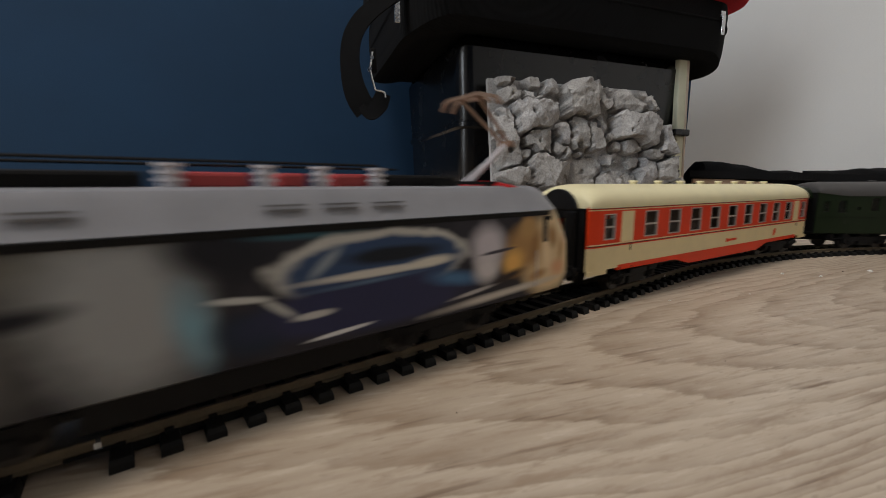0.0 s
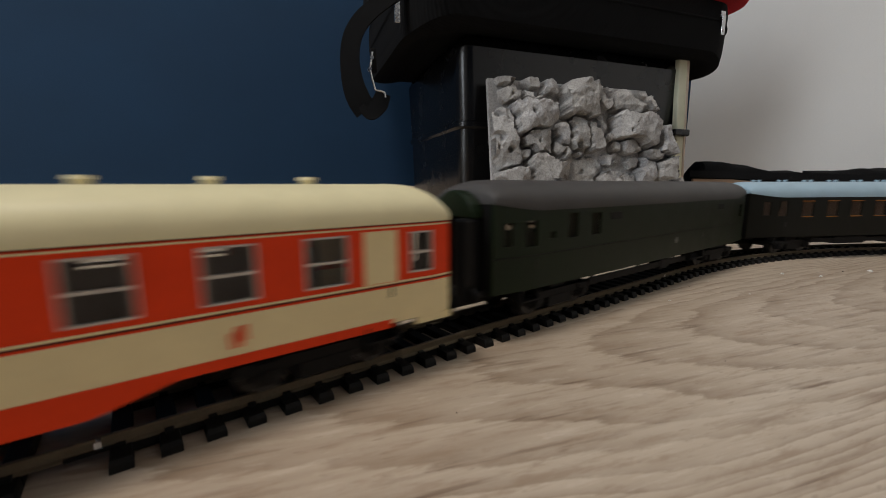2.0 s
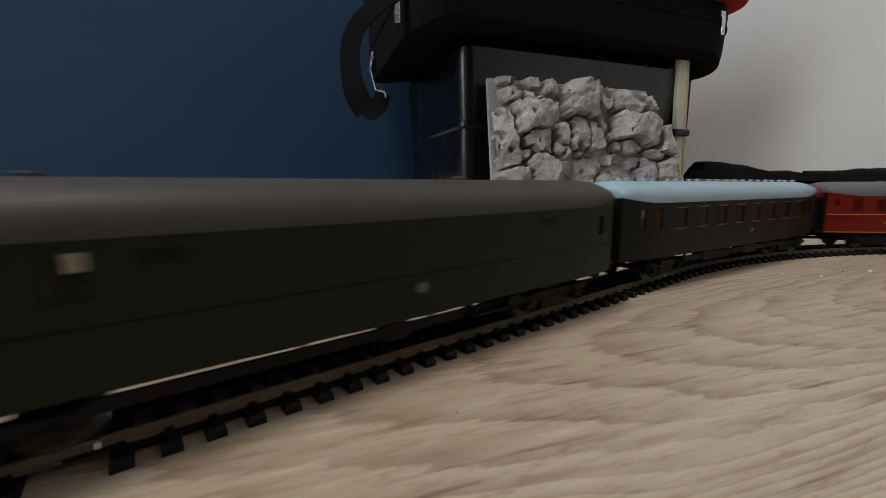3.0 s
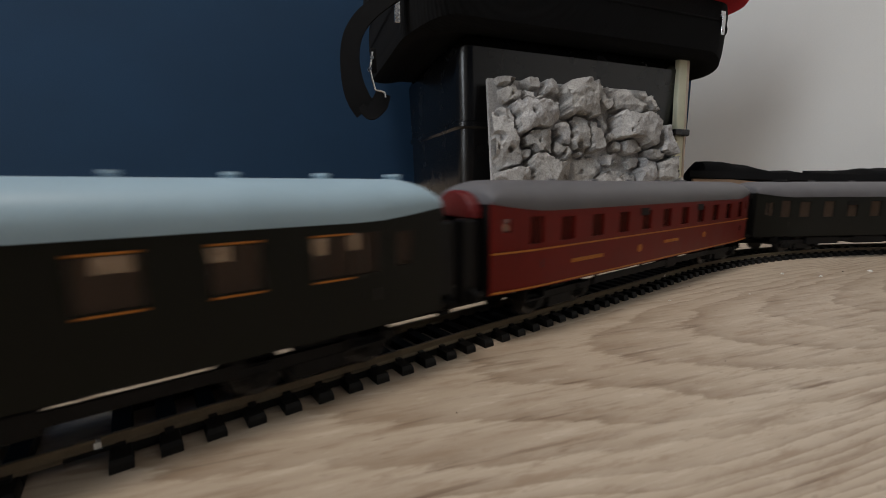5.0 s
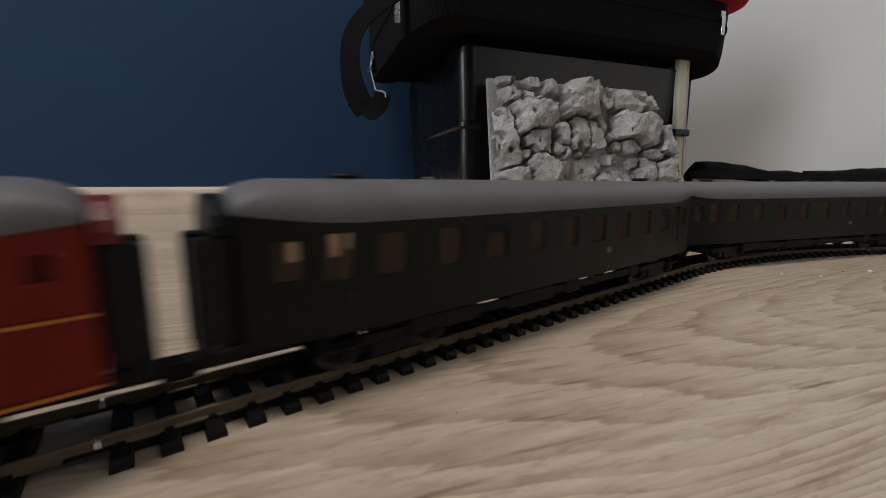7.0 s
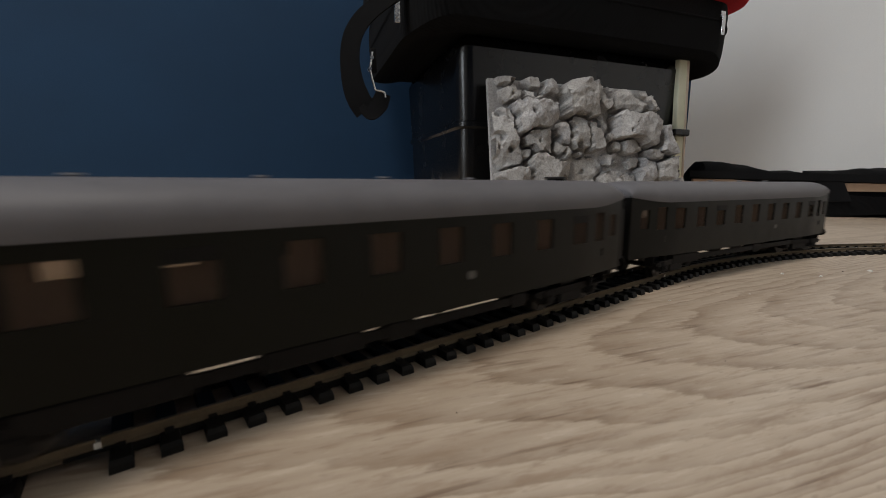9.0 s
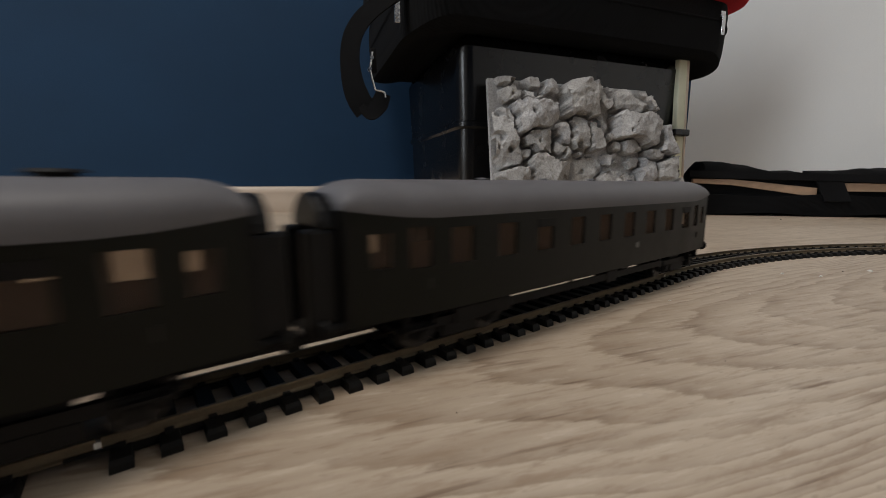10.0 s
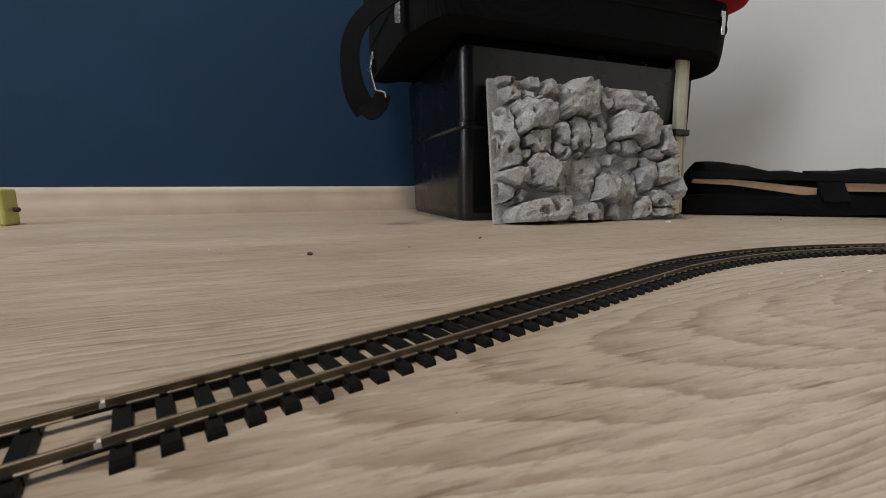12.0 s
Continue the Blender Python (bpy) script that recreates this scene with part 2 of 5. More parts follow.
# two decors of board: quiet grain and strong cathedral figure
M_FLOOR, M_FIGURED = floor_material("oak_laminate", 0.06, 0.22), floor_material("figured_oak_laminate", 0.70, 0.76, (-0.265, -0.015))
M_ROCK, M_LIVERY = rock_material(), livery_material()
M_BLUE = mottled("navy_wall_paint", (0.0145, 0.041, 0.087), 0.7, spread=0.12, scale=5.0, bumps=0.35, fine=420.0, size=0.0006, spec=0.15)
M_WHITE = mottled("white_wall_paint", (0.72, 0.71, 0.69), 0.8, spread=0.05, scale=4.0, bumps=0.3, fine=380.0, size=0.0006)
M_SKIRT = mottled("oak_baseboard", (0.52, 0.42, 0.33), 0.45, spread=0.12, scale=20.0)
M_TUB = mottled("black_plastic", (0.0045, 0.0045, 0.005), 0.24, spread=0.3, scale=25.0, bumps=0.12, fine=1500.0, size=0.0003)
M_BAG = fabric_material("black_nylon", (0.0032, 0.0032, 0.0035))
M_WEB = fabric_material("black_webbing", (0.006, 0.006, 0.0065), 2600.0, 0.8)
M_RED = fabric_material("red_fabric_trim", (0.42, 0.012, 0.016), 2200.0, 0.4)
M_STEEL = mottled("bright_metal", (0.62, 0.62, 0.62), 0.25, 1.0, spread=0.1, scale=200.0)
M_STICK = mottled("pale_yellow_resin", (0.68, 0.67, 0.50), 0.35, spread=0.1, scale=40.0)
M_YELLOW = mottled("yellow_block", (0.55, 0.52, 0.16), 0.4, spread=0.15, scale=60.0)
M_TAN = mottled("tan_webbing", (0.36, 0.235, 0.15), 0.7, spread=0.2, scale=80.0)
M_SLEEPER = mottled("black_sleeper_plastic", (0.006, 0.0055, 0.005), 0.55, spread=0.3, scale=300.0, bumps=0.3, fine=2500.0, size=0.0002, spec=0.18)
M_RAIL = mottled("tarnished_rail", (0.185, 0.145, 0.095), 0.42, 0.35, spread=0.3, scale=120.0, fine=1200.0)
M_BLACK = mottled("black_underframe", (0.006, 0.0055, 0.0055), 0.6, spread=0.3, scale=300.0, spec=0.18)
M_RUBBER = mottled("black_gangway", (0.005, 0.005, 0.0055), 0.4, spread=0.3, scale=200.0, spec=0.2)
M_WHEEL = mottled("dark_wheel_steel", (0.05, 0.047, 0.045), 0.4, 0.8, spread=0.25, scale=400.0)
M_ORANGE = mottled("orange_red_paint", (0.78, 0.052, 0.008), 0.38, spread=0.08, scale=90.0, spec=0.18)
M_CREAM = mottled("cream_paint", (0.84, 0.70, 0.40), 0.4, spread=0.06, scale=90.0, spec=0.18)
M_ROOFCREAM = mottled("cream_roof", (0.78, 0.70, 0.44), 0.42, spread=0.06, scale=90.0, spec=0.18)
M_BROWN = mottled("brown_line", (0.10, 0.025, 0.012), 0.45, spread=0.1, spec=0.18)
M_GOLD = mottled("gold_line", (0.46, 0.17, 0.03), 0.42, spread=0.12, scale=300.0, spec=0.18)
M_MAROON = mottled("crimson_paint", (0.145, 0.0080, 0.0045), 0.38, spread=0.12, scale=90.0, spec=0.18)
M_GREEN = mottled("bottle_green_paint", (0.0085, 0.0165, 0.006), 0.42, spread=0.15, scale=90.0, spec=0.18)
M_OLIVE = mottled("black_green_paint", (0.005, 0.0053, 0.0032), 0.42, spread=0.15, scale=90.0, spec=0.18)
M_ROOFDARK = mottled("dark_grey_roof", (0.066, 0.062, 0.060), 0.5, spread=0.12, scale=70.0, spec=0.18)
M_ROOFGREY = mottled("grey_roof", (0.128, 0.124, 0.131), 0.5, spread=0.12, scale=70.0, spec=0.18)
M_ROOFBLUE = mottled("pale_blue_roof", (0.33, 0.45, 0.53), 0.45, spread=0.08, scale=70.0, spec=0.18)
M_SILVER = mottled("silver_grey_paint", (0.28, 0.28, 0.30), 0.4, 0.1, spread=0.08, scale=90.0, spec=0.18)
M_GRILLE = mottled("mid_grey_grille", (0.17, 0.17, 0.18), 0.5, spread=0.1)
M_REDPAINT = mottled("bright_red_paint", (0.62, 0.02, 0.022), 0.35, spread=0.08, scale=90.0)
M_HOODRED = mottled("crimson_hood", (0.12, 0.005, 0.005), 0.4, spread=0.1)
M_INSULATOR = mottled("pale_insulator", (0.55, 0.52, 0.54), 0.35, spread=0.1)
M_PINK = mottled("faded_red_gear", (0.42, 0.045, 0.045), 0.5, spread=0.15)
M_COPPER = mottled("brown_contact_strip", (0.25, 0.16, 0.11), 0.45, 0.4, spread=0.15)
M_INTERIOR = mottled("tan_interior_plastic", (0.24, 0.165, 0.115), 0.6, spread=0.15)
M_SEATS = mottled("grey_brown_seats", (0.17, 0.12, 0.10), 0.6, spread=0.15)
M_DARKIN = mottled("dark_interior", (0.05, 0.04, 0.035), 0.6, spread=0.15)
M_FRAMEW = mottled("silver_window_frame", (0.55, 0.50, 0.46), 0.35, 0.4, spread=0.08)
M_PANE = glass_material("coach_window_glass")
M_TINTED = glass_material("brown_tinted_glass", (0.80, 0.72, 0.64), 0.3, 0.15, (0.15, 0.105, 0.080))
M_GREENPANE = glass_material("clouded_green_glass", (0.80, 0.76, 0.70), 0.3, 0.15, (0.050, 0.050, 0.040))
M_CRIMSONPANE = glass_material("clouded_crimson_glass", (0.82, 0.70, 0.66), 0.3, 0.15, (0.20, 0.026, 0.020))
M_DARKPANE = mottled("black_cab_glass", (0.010, 0.010, 0.012), 0.12, spread=0.1)
M_EMBLEM = mottled("white_emblem", (0.13, 0.13, 0.12), 0.5, spread=0.1)
M_CRUMB_GLINT = mottled("white_crumb_and_glint", (0.75, 0.73, 0.68), 0.7, spread=0.1, scale=900.0)
M_CHIP = mottled("brown_chip", (0.06, 0.045, 0.035), 0.7, spread=0.2, scale=900.0)
M_CEIL = mottled("ceiling_paint", (0.78, 0.78, 0.76), 0.85, spread=0.04, scale=3.0)


# ---------------------------------------------------------------- mesh helpers
def box(bm, x0, x1, y0, y1, z0, z1, mat=0):
    v = [bm.verts.new((x, y, z)) for x in (x0, x1) for y in (y0, y1) for z in (z0, z1)]
    out = []
    for q in ((0, 1, 3, 2), (4, 6, 7, 5), (0, 4, 5, 1), (2, 3, 7, 6), (0, 2, 6, 4), (1, 5, 7, 3)):
        f = bm.faces.new([v[i] for i in q])
        f.material_index = mat
        out.append(f)
    return out


def cyl(bm, a, b, r, r2=None, n=12, mat=0):
    """A rod or cone from a to b."""
    a, b = Vector(a), Vector(b)
    turn = (b - a).to_track_quat("Z", "Y").to_matrix()
    rings = []
    for p, rad in ((a, r), (b, r if r2 is None else r2)):
        rings.append([bm.verts.new(p + turn @ Vector((rad * math.cos(k * math.tau / n), rad * math.sin(k * math.tau / n), 0))) for k in range(n)])
    faces = [bm.faces.new((rings[0][k], rings[0][(k + 1) % n], rings[1][(k + 1) % n], rings[1][k])) for k in range(n)]
    faces += [bm.faces.new(rings[0][::-1]), bm.faces.new(rings[1])]
    for f in faces:
        f.material_index = mat


def loft(bm, sections, closed=True, caps=True, mat=0):
    """Skin over rings of points of equal count."""
    rings = [[bm.verts.new(p) for p in s] for s in sections]
    n = len(rings[0])
    for a, b in zip(rings, rings[1:]):
        for k in range(n if closed else n - 1):
            f = bm.faces.new((a[k], a[(k + 1) % n], b[(k + 1) % n], b[k]))
            f.material_index = mat
    if caps:
        bm.faces.new(rings[0][::-1]).material_index = mat
        bm.faces.new(rings[-1]).material_index = mat


def link(name, bm, mats, bevel=0.0, smooth=False, segments=2):
    bmesh.ops.recalc_face_normals(bm, faces=bm.faces)
    me = bpy.data.meshes.new(name)
    bm.to_mesh(me)
    bm.free()
    for m in mats if isinstance(mats, (list, tuple)) else [mats]:
        me.materials.append(m)
    ob = new(name, me)
    if smooth:
        for p in me.polygons:
            p.use_smooth = True
        me.set_sharp_from_angle(angle=radians(38))
    if bevel:
        md = ob.modifiers.new("bevel", "BEVEL")
        md.width, md.segments, md.limit_method = bevel, segments, "ANGLE"
    return ob


def part(name, bm, mats, parent, label="", bevel=0.0, smooth=False, segments=2):
    ob = link(name, bm, mats, bevel, smooth, segments)
    ob.parent = parent
    return tagged(ob, label)


def share(name, ob, parent, m):
    """Another piece on the same mesh."""
    o = new(name, ob.data)
    o.parent, o.matrix_basis = parent, m
    return o


def empty(name, label, category, group="", kind=""):
    e = new(name)
    e.empty_display_size = 0.02
    return tagged(e, label, category, group, kind)


# ---------------------------------------------------------------- room
def slab(name, label, mat, u0, u1, v0, v1, z0, z1, category):
    bm = bmesh.new()
    box(bm, u0, u1, v0, v1, z0, z1)
    ob = link(name, bm, mat)
    ob.matrix_world = ROOM_M
    return tagged(ob, label, category, kind="structure")


def build_room():
    slab("wall_north", "dark navy blue painted plaster wall", M_BLUE, -0.12, ROOM_U + 0.12, -0.12, 0, 0, ROOM_H, "wall")
    slab("wall_east", "plain white painted plaster wall", M_WHITE, -0.12, 0, 0, ROOM_V, 0, ROOM_H, "wall")
    # unseen south wall, made navy to cut bounce on the train's near side
    slab("wall_south", "dark navy blue painted plaster wall", M_BLUE, -0.12, ROOM_U + 0.12, ROOM_V, ROOM_V + 0.12, 0, ROOM_H, "wall")
    # unseen west wall, made white as a bright reflection for the tub's corner
    bm = bmesh.new()
    a, b = ROOM_U, ROOM_U + 0.12
    box(bm, a, b, 0, WIN_V[0], 0, ROOM_H)
    box(bm, a, b, WIN_V[1], ROOM_V, 0, ROOM_H)
    box(bm, a, b, WIN_V[0], WIN_V[1], 0, WIN_Z[0])
    box(bm, a, b, WIN_V[0], WIN_V[1], WIN_Z[1], ROOM_H)
    west = link("wall_west", bm, M_WHITE)
    west.matrix_world = ROOM_M
    tagged(west, "white painted wall with a tall window opening", "wall", kind="structure")
    slab("ceiling", "plain white painted ceiling", M_CEIL, -0.12, ROOM_U + 0.12, -0.12, ROOM_V + 0.12, ROOM_H, ROOM_H + 0.1, "ceiling")
    # baseboard with a rounded top, along the blue wall
    bm = bmesh.new()
    prof = [(0, 0), (0.015, 0), (0.015, 0.022), (0.0135, 0.0245), (0.0135, 0.036), (0.012, 0.043), (0.008, 0.0475), (0, 0.0485)]
    loft(bm, [[(u, y, z) for y, z in prof] for u in (0.0, ROOM_U)])
    base = link("baseboard", bm, M_SKIRT, smooth=True)
    base.matrix_world = ROOM_M
    tagged(base, "light oak baseboard along the blue wall", "baseboard", kind="structure")


def build_floor():
    ground = slab("floor", "light oak laminate floor with a swirling grain", M_FLOOR, -0.12, ROOM_U + 0.12, -0.12, ROOM_V + 0.12, -0.1, -0.004, "floor")
    lw, ll, e = 0.24, 1.8, 0.00018

    def plank(u0, u1, v0, v1, decor):
        a, b = (u1 - u0) / 2, (v1 - v0) / 2
        bm = bmesh.new()
        loft(bm, [[(-a + g, -b + g, z), (a - g, -b + g, z), (a - g, b - g, z), (-a + g, b - g, z)] for g, z in ((0, -0.006), (0, -e), (e, 0))])
        ob = part("plank", bm, decor, ground)
        ob.matrix_basis = Matrix.Translation(((u0 + u1) / 2, (v0 + v1) / 2, 0))

    v = 0.16 - lw
    for j in range(19):
        v0, v1 = max(v, -0.02), min(v + lw, ROOM_V + 0.02)
        u = (0.5, 0.1, 1.2, 0.3, 1.5)[j % 5] - ll
        while u < ROOM_U + 0.02:
            if u + ll > -0.02 and v1 > v0:
                plank(max(u, -0.02), min(u + ll, ROOM_U + 0.02), v0, v1, M_FIGURED if j % 8 == 3 else M_FLOOR)
            u += ll
        v += lw


build_room()
build_floor()

# ---------------------------------------------------------------- things by the wall
# bench axes: x along the blue wall to its corner, y towards that wall, from the tub's front corner
BENCH = Matrix(((-U.x, -V.x, 0, 0.027), (-U.y, -V.y, 0, 0.570), (0, 0, 1, 0), (0, 0, 0, 1)))


def rounded_rect(x0, x1, y0, y1, r, z, n=6):
    pts = []
    for cx, cy, a0 in ((x1 - r, y1 - r, 0), (x0 + r, y1 - r, 90), (x0 + r, y0 + r, 180), (x1 - r, y0 + r, 270)):
        for k in range(n + 1):
            a = radians(a0 + 90 * k / n)
            pts.append((cx + r * math.cos(a), cy + r * math.sin(a), z))
    return pts


def build_tub():
    tub = empty("storage_tub", "black plastic storage tub standing by the blue wall", "tub")
    tub.matrix_world = BENCH
    W, D = 0.392, 0.262

    def ring(z, g, r):
        return rounded_rect(-g, W + g, -g, D + g, r, z)

    bm = bmesh.new()
    loft(bm, [ring(0.0, -0.004, 0.012), ring(0.004, -0.001, 0.019), ring(0.012, 0.0, 0.019), ring(0.125, 0.003, 0.019), ring(0.127, 0.003, 0.019),
              ring(0.130, 0.0065, 0.020), ring(0.136, 0.0065, 0.020), ring(0.138, 0.004, 0.020), ring(0.232, 0.008, 0.020)])
    part("body", bm, M_TUB, tub, smooth=True)
    bm = bmesh.new()
    loft(bm, [ring(0.232, 0.0079, 0.020), ring(0.240, 0.004, 0.020), ring(0.246, 0.0, 0.020), ring(0.250, -0.004, 0.020)])
    part("lid", bm, M_TUB, tub, "black snap-on lid", smooth=True)
    bm = bmesh.new()
    box(bm, 0.352, 0.384, -0.028, -0.003, 0.128, 0.1385)
    part("latch", bm, M_TUB, tub, "black latch strap", bevel=0.002)
    return tub


# stones of the cast panel: centre x and z, half width, half height, turn, how far proud; all but the turn in millimetres
STONES_TOP = [
    (26, 185, 17, 6, 0, 12), (57, 179, 15, 9, -8, 15), (83, 178, 15, 9, 6, 17), (28, 167, 15, 10, 12, 14), (61, 163, 23, 8, -10, 16), (57, 141, 28, 21, 14, 25),
    (61, 105, 18, 18, 4, 21), (131, 165, 27, 26, 0, 24), (125, 121, 15, 26, -6, 18), (105, 116, 15, 14, -30, 14), (172, 170, 11, 18, 3, 15), (218, 165, 35, 14, -4, 22),
    (257, 156, 8, 17, 4, 13), (273, 168, 13, 12, 10, 12), (284, 150, 10, 8, -20, 14), (298, 141, 11, 8, 25, 13)]
STONES_MID = [
    (221, 127, 38, 19, -7, 27), (280, 115, 23, 22, 8, 24), (149, 114, 10, 19, 3, 19), (168, 133, 8, 15, 8, 10), (179, 118, 6, 10, 0, 13), (213, 103, 17, 9, 12, 15),
    (192, 103, 11, 8, -10, 10), (252, 91, 16, 9, -22, 20), (98, 94, 17, 9, -12, 17), (126, 91, 6, 7, 0, 12), (16, 107, 18, 37, 7, 17), (49, 91, 8, 8, 10, 12),
    (26, 60, 22, 12, 14, 20), (75, 63, 29, 20, -12, 26), (217, 78, 13, 9, 15, 10), (184, 87, 20, 8, 5, 7)]
STONES_LOW = [
    (10, 40, 13, 13, 0, 15), (30, 31, 32, 6, 38, 14), (57, 14, 44, 15, 10, 27), (136, 60, 28, 29, 0, 7), (168, 47, 25, 21, 4, 21), (211, 44, 15, 24, 4, 9),
    (237, 66, 13, 25, -14, 19), (269, 66, 17, 17, 20, 24), (293, 75, 18, 14, -10, 20), (289, 45, 12, 17, -16, 22), (314, 51, 14, 17, 6, 15), (137, 10, 30, 10, 4, 20),
    (178, 11, 8, 10, 0, 13), (229, 16, 12, 13, 6, 15), (262, 27, 17, 12, -12, 19), (268, 9, 24, 7, 3, 16), (308, 9, 18, 7, -6, 14)]


def build_rock_panel():
    """A cast rock plate: angular stones with deep gaps, leaning on the tub."""
    panel = empty("rock_panel", "grey cast rock wall panel leaning against the black tub", "rock panel")
    panel.matrix_world = BENCH @ pose(0.022, -0.052, 0.0, -9.0, 0, -2.0)
    w, h, step = 0.335, 0.190, 0.00105
    nx, nz = int(w / step), int(h / step)
    rng = random.Random(5)
    stones = [tuple(q / 1000 if k != 4 else q for k, q in enumerate(row)) for row in STONES_TOP + STONES_MID + STONES_LOW]
    xs, zs = np.arange(nx + 1) * step, np.arange(nz + 1) * step

    def field(scale, seed):
        """Smooth noise over the plate, at so many cells a metre."""
        return np.array([[noise.noise(Vector((x * scale, z * scale, seed))) for z in zs] for x in xs])

    broad, broad2, mid, mid2, fine = field(42, 1.7), field(42, 8.3), field(120, 3.1), field(120, 6.4), field(330, 2.2)
    X, Z = np.meshgrid(xs, zs, indexing="ij")
    WX, WZ = X + 0.0055 * broad + 0.0040 * mid, Z + 0.0055 * broad2 + 0.0040 * mid2
    reach, level = [], []
    for x, z, a, b, turn, proud in stones:
        c, n = math.cos(radians(turn)), math.sin(radians(turn))
        lx, lz = (c * (WX - x) + n * (WZ - z)) / a, (-n * (WX - x) + c * (WZ - z)) / b
        reach.append((np.abs(lx) ** 5 + np.abs(lz) ** 5) ** 0.2)
        # a broken face: the lowest of several tilted planes
        top = np.full(X.shape, 1.0)
        r = min(a, b)
        for k in range(5):
            t, g = rng.uniform(0, math.tau), rng.uniform(0.15, 0.6)
            top = np.minimum(top, g * (math.cos(t) * (X - x) + math.sin(t) * (Z - z)) + rng.uniform(0.35, 0.95) * g * r)
        top = np.minimum(top, rng.uniform(-0.06, 0.06) * (X - x) + rng.uniform(-0.16, 0.02) * (Z - z))
        level.append(proud + top)
    reach, level = np.array(reach), np.array(level)
    owner = np.argmin(reach, axis=0)
    pick = np.take_along_axis
    one = pick(reach, owner[None], 0)[0]
    rest = reach.copy()
    np.put_along_axis(rest, owner[None], 9e9, 0)
    size = np.array([min(q[2], q[3]) for q in stones])[owner]
    gap = np.minimum((rest.min(axis=0) - one) * size * 0.7 - 0.0018, (1.04 - one) * size)
    wall = np.clip(gap / 0.0008 + 0.3 * mid, 0, 1) ** 0.8
    face = 1.3 * pick(level, owner[None], 0)[0] + 0.0030 * broad + 0.0016 * mid2 - 0.0016 * np.abs(mid) - 0.0007 * np.abs(fine)
    pits = np.clip((field(75, 12.5) - 0.34) * 8, 0, 1) * 0.009
    height = np.maximum(0.0006 + 0.0010 * np.abs(broad), wall * np.maximum(0.0035, face - pits))
    edge = 0.258 + 0.044 * (1 - Z / h) ** 0.8 + 0.008 * broad[0][None, :] - 0.012 * np.maximum(0.0, Z / h - 0.8)
    inside = X <= edge
    base_y = 0.004
    for o in range(len(stones)):
        verts, index, faces = [], {}, []

        def vid(i, j):
            if (i, j) not in index:
                index[i, j] = len(verts)
                verts.append((i * step, -base_y - height[i, j], j * step))
            return index[i, j]

        for i, j in zip(*np.nonzero(owner == o)):
            if i < nx and j < nz and inside[i:i + 2, j:j + 2].all():
                faces.append((vid(i, j), vid(i + 1, j), vid(i + 1, j + 1), vid(i, j + 1)))
        if not faces:
            continue
        me = bpy.data.meshes.new("stone")
        me.from_pydata(verts, [], faces)
        me.materials.append(M_ROCK)
        ob = new("stone", me)
        ob.parent = panel
    # backing plate follows the ragged outline
    bm = bmesh.new()
    outline = [(0.0, zs[k]) for k in range(0, nz + 1, 6)] + [(edge[0, k] - 0.0015, zs[k]) for k in range(nz - nz % 6, -1, -6)]
    loft(bm, [[(x, -base_y - 0.002, z) for x, z in outline], [(x, 0.0, z) for x, z in outline]])
    part("backing", bm, M_ROCK, panel)


def ribbon(bm, pts, half, thick, axis):
    """A flat band along pts; axis is the direction across it."""
    axis = Vector(axis).normalized()
    rings = []
    for i, p in enumerate(pts):
        p = Vector(p)
        tan = (Vector(pts[min(i + 1, len(pts) - 1)]) - Vector(pts[max(i - 1, 0)])).normalized()
        nor = tan.cross(axis).normalized()
        rings.append([p + axis * half + nor * thick, p + axis * half - nor * thick, p - axis * half - nor * thick, p - axis * half + nor * thick])
    loft(bm, rings)


def smooth_path(pts, n=8):
    out = []
    P = [Vector(p) for p in pts]
    for i in range(len(P) - 1):
        a, b, c, d = P[max(i - 1, 0)], P[i], P[i + 1], P[min(i + 2, len(P) - 1)]
        for k in range(n):
            s = k / n
            out.append(0.5 * ((2 * b) + (c - a) * s + (2 * a - 5 * b + 4 * c - d) * s * s + (3 * b - a - 3 * c + d) * s ** 3))
    return out + [P[-1]]


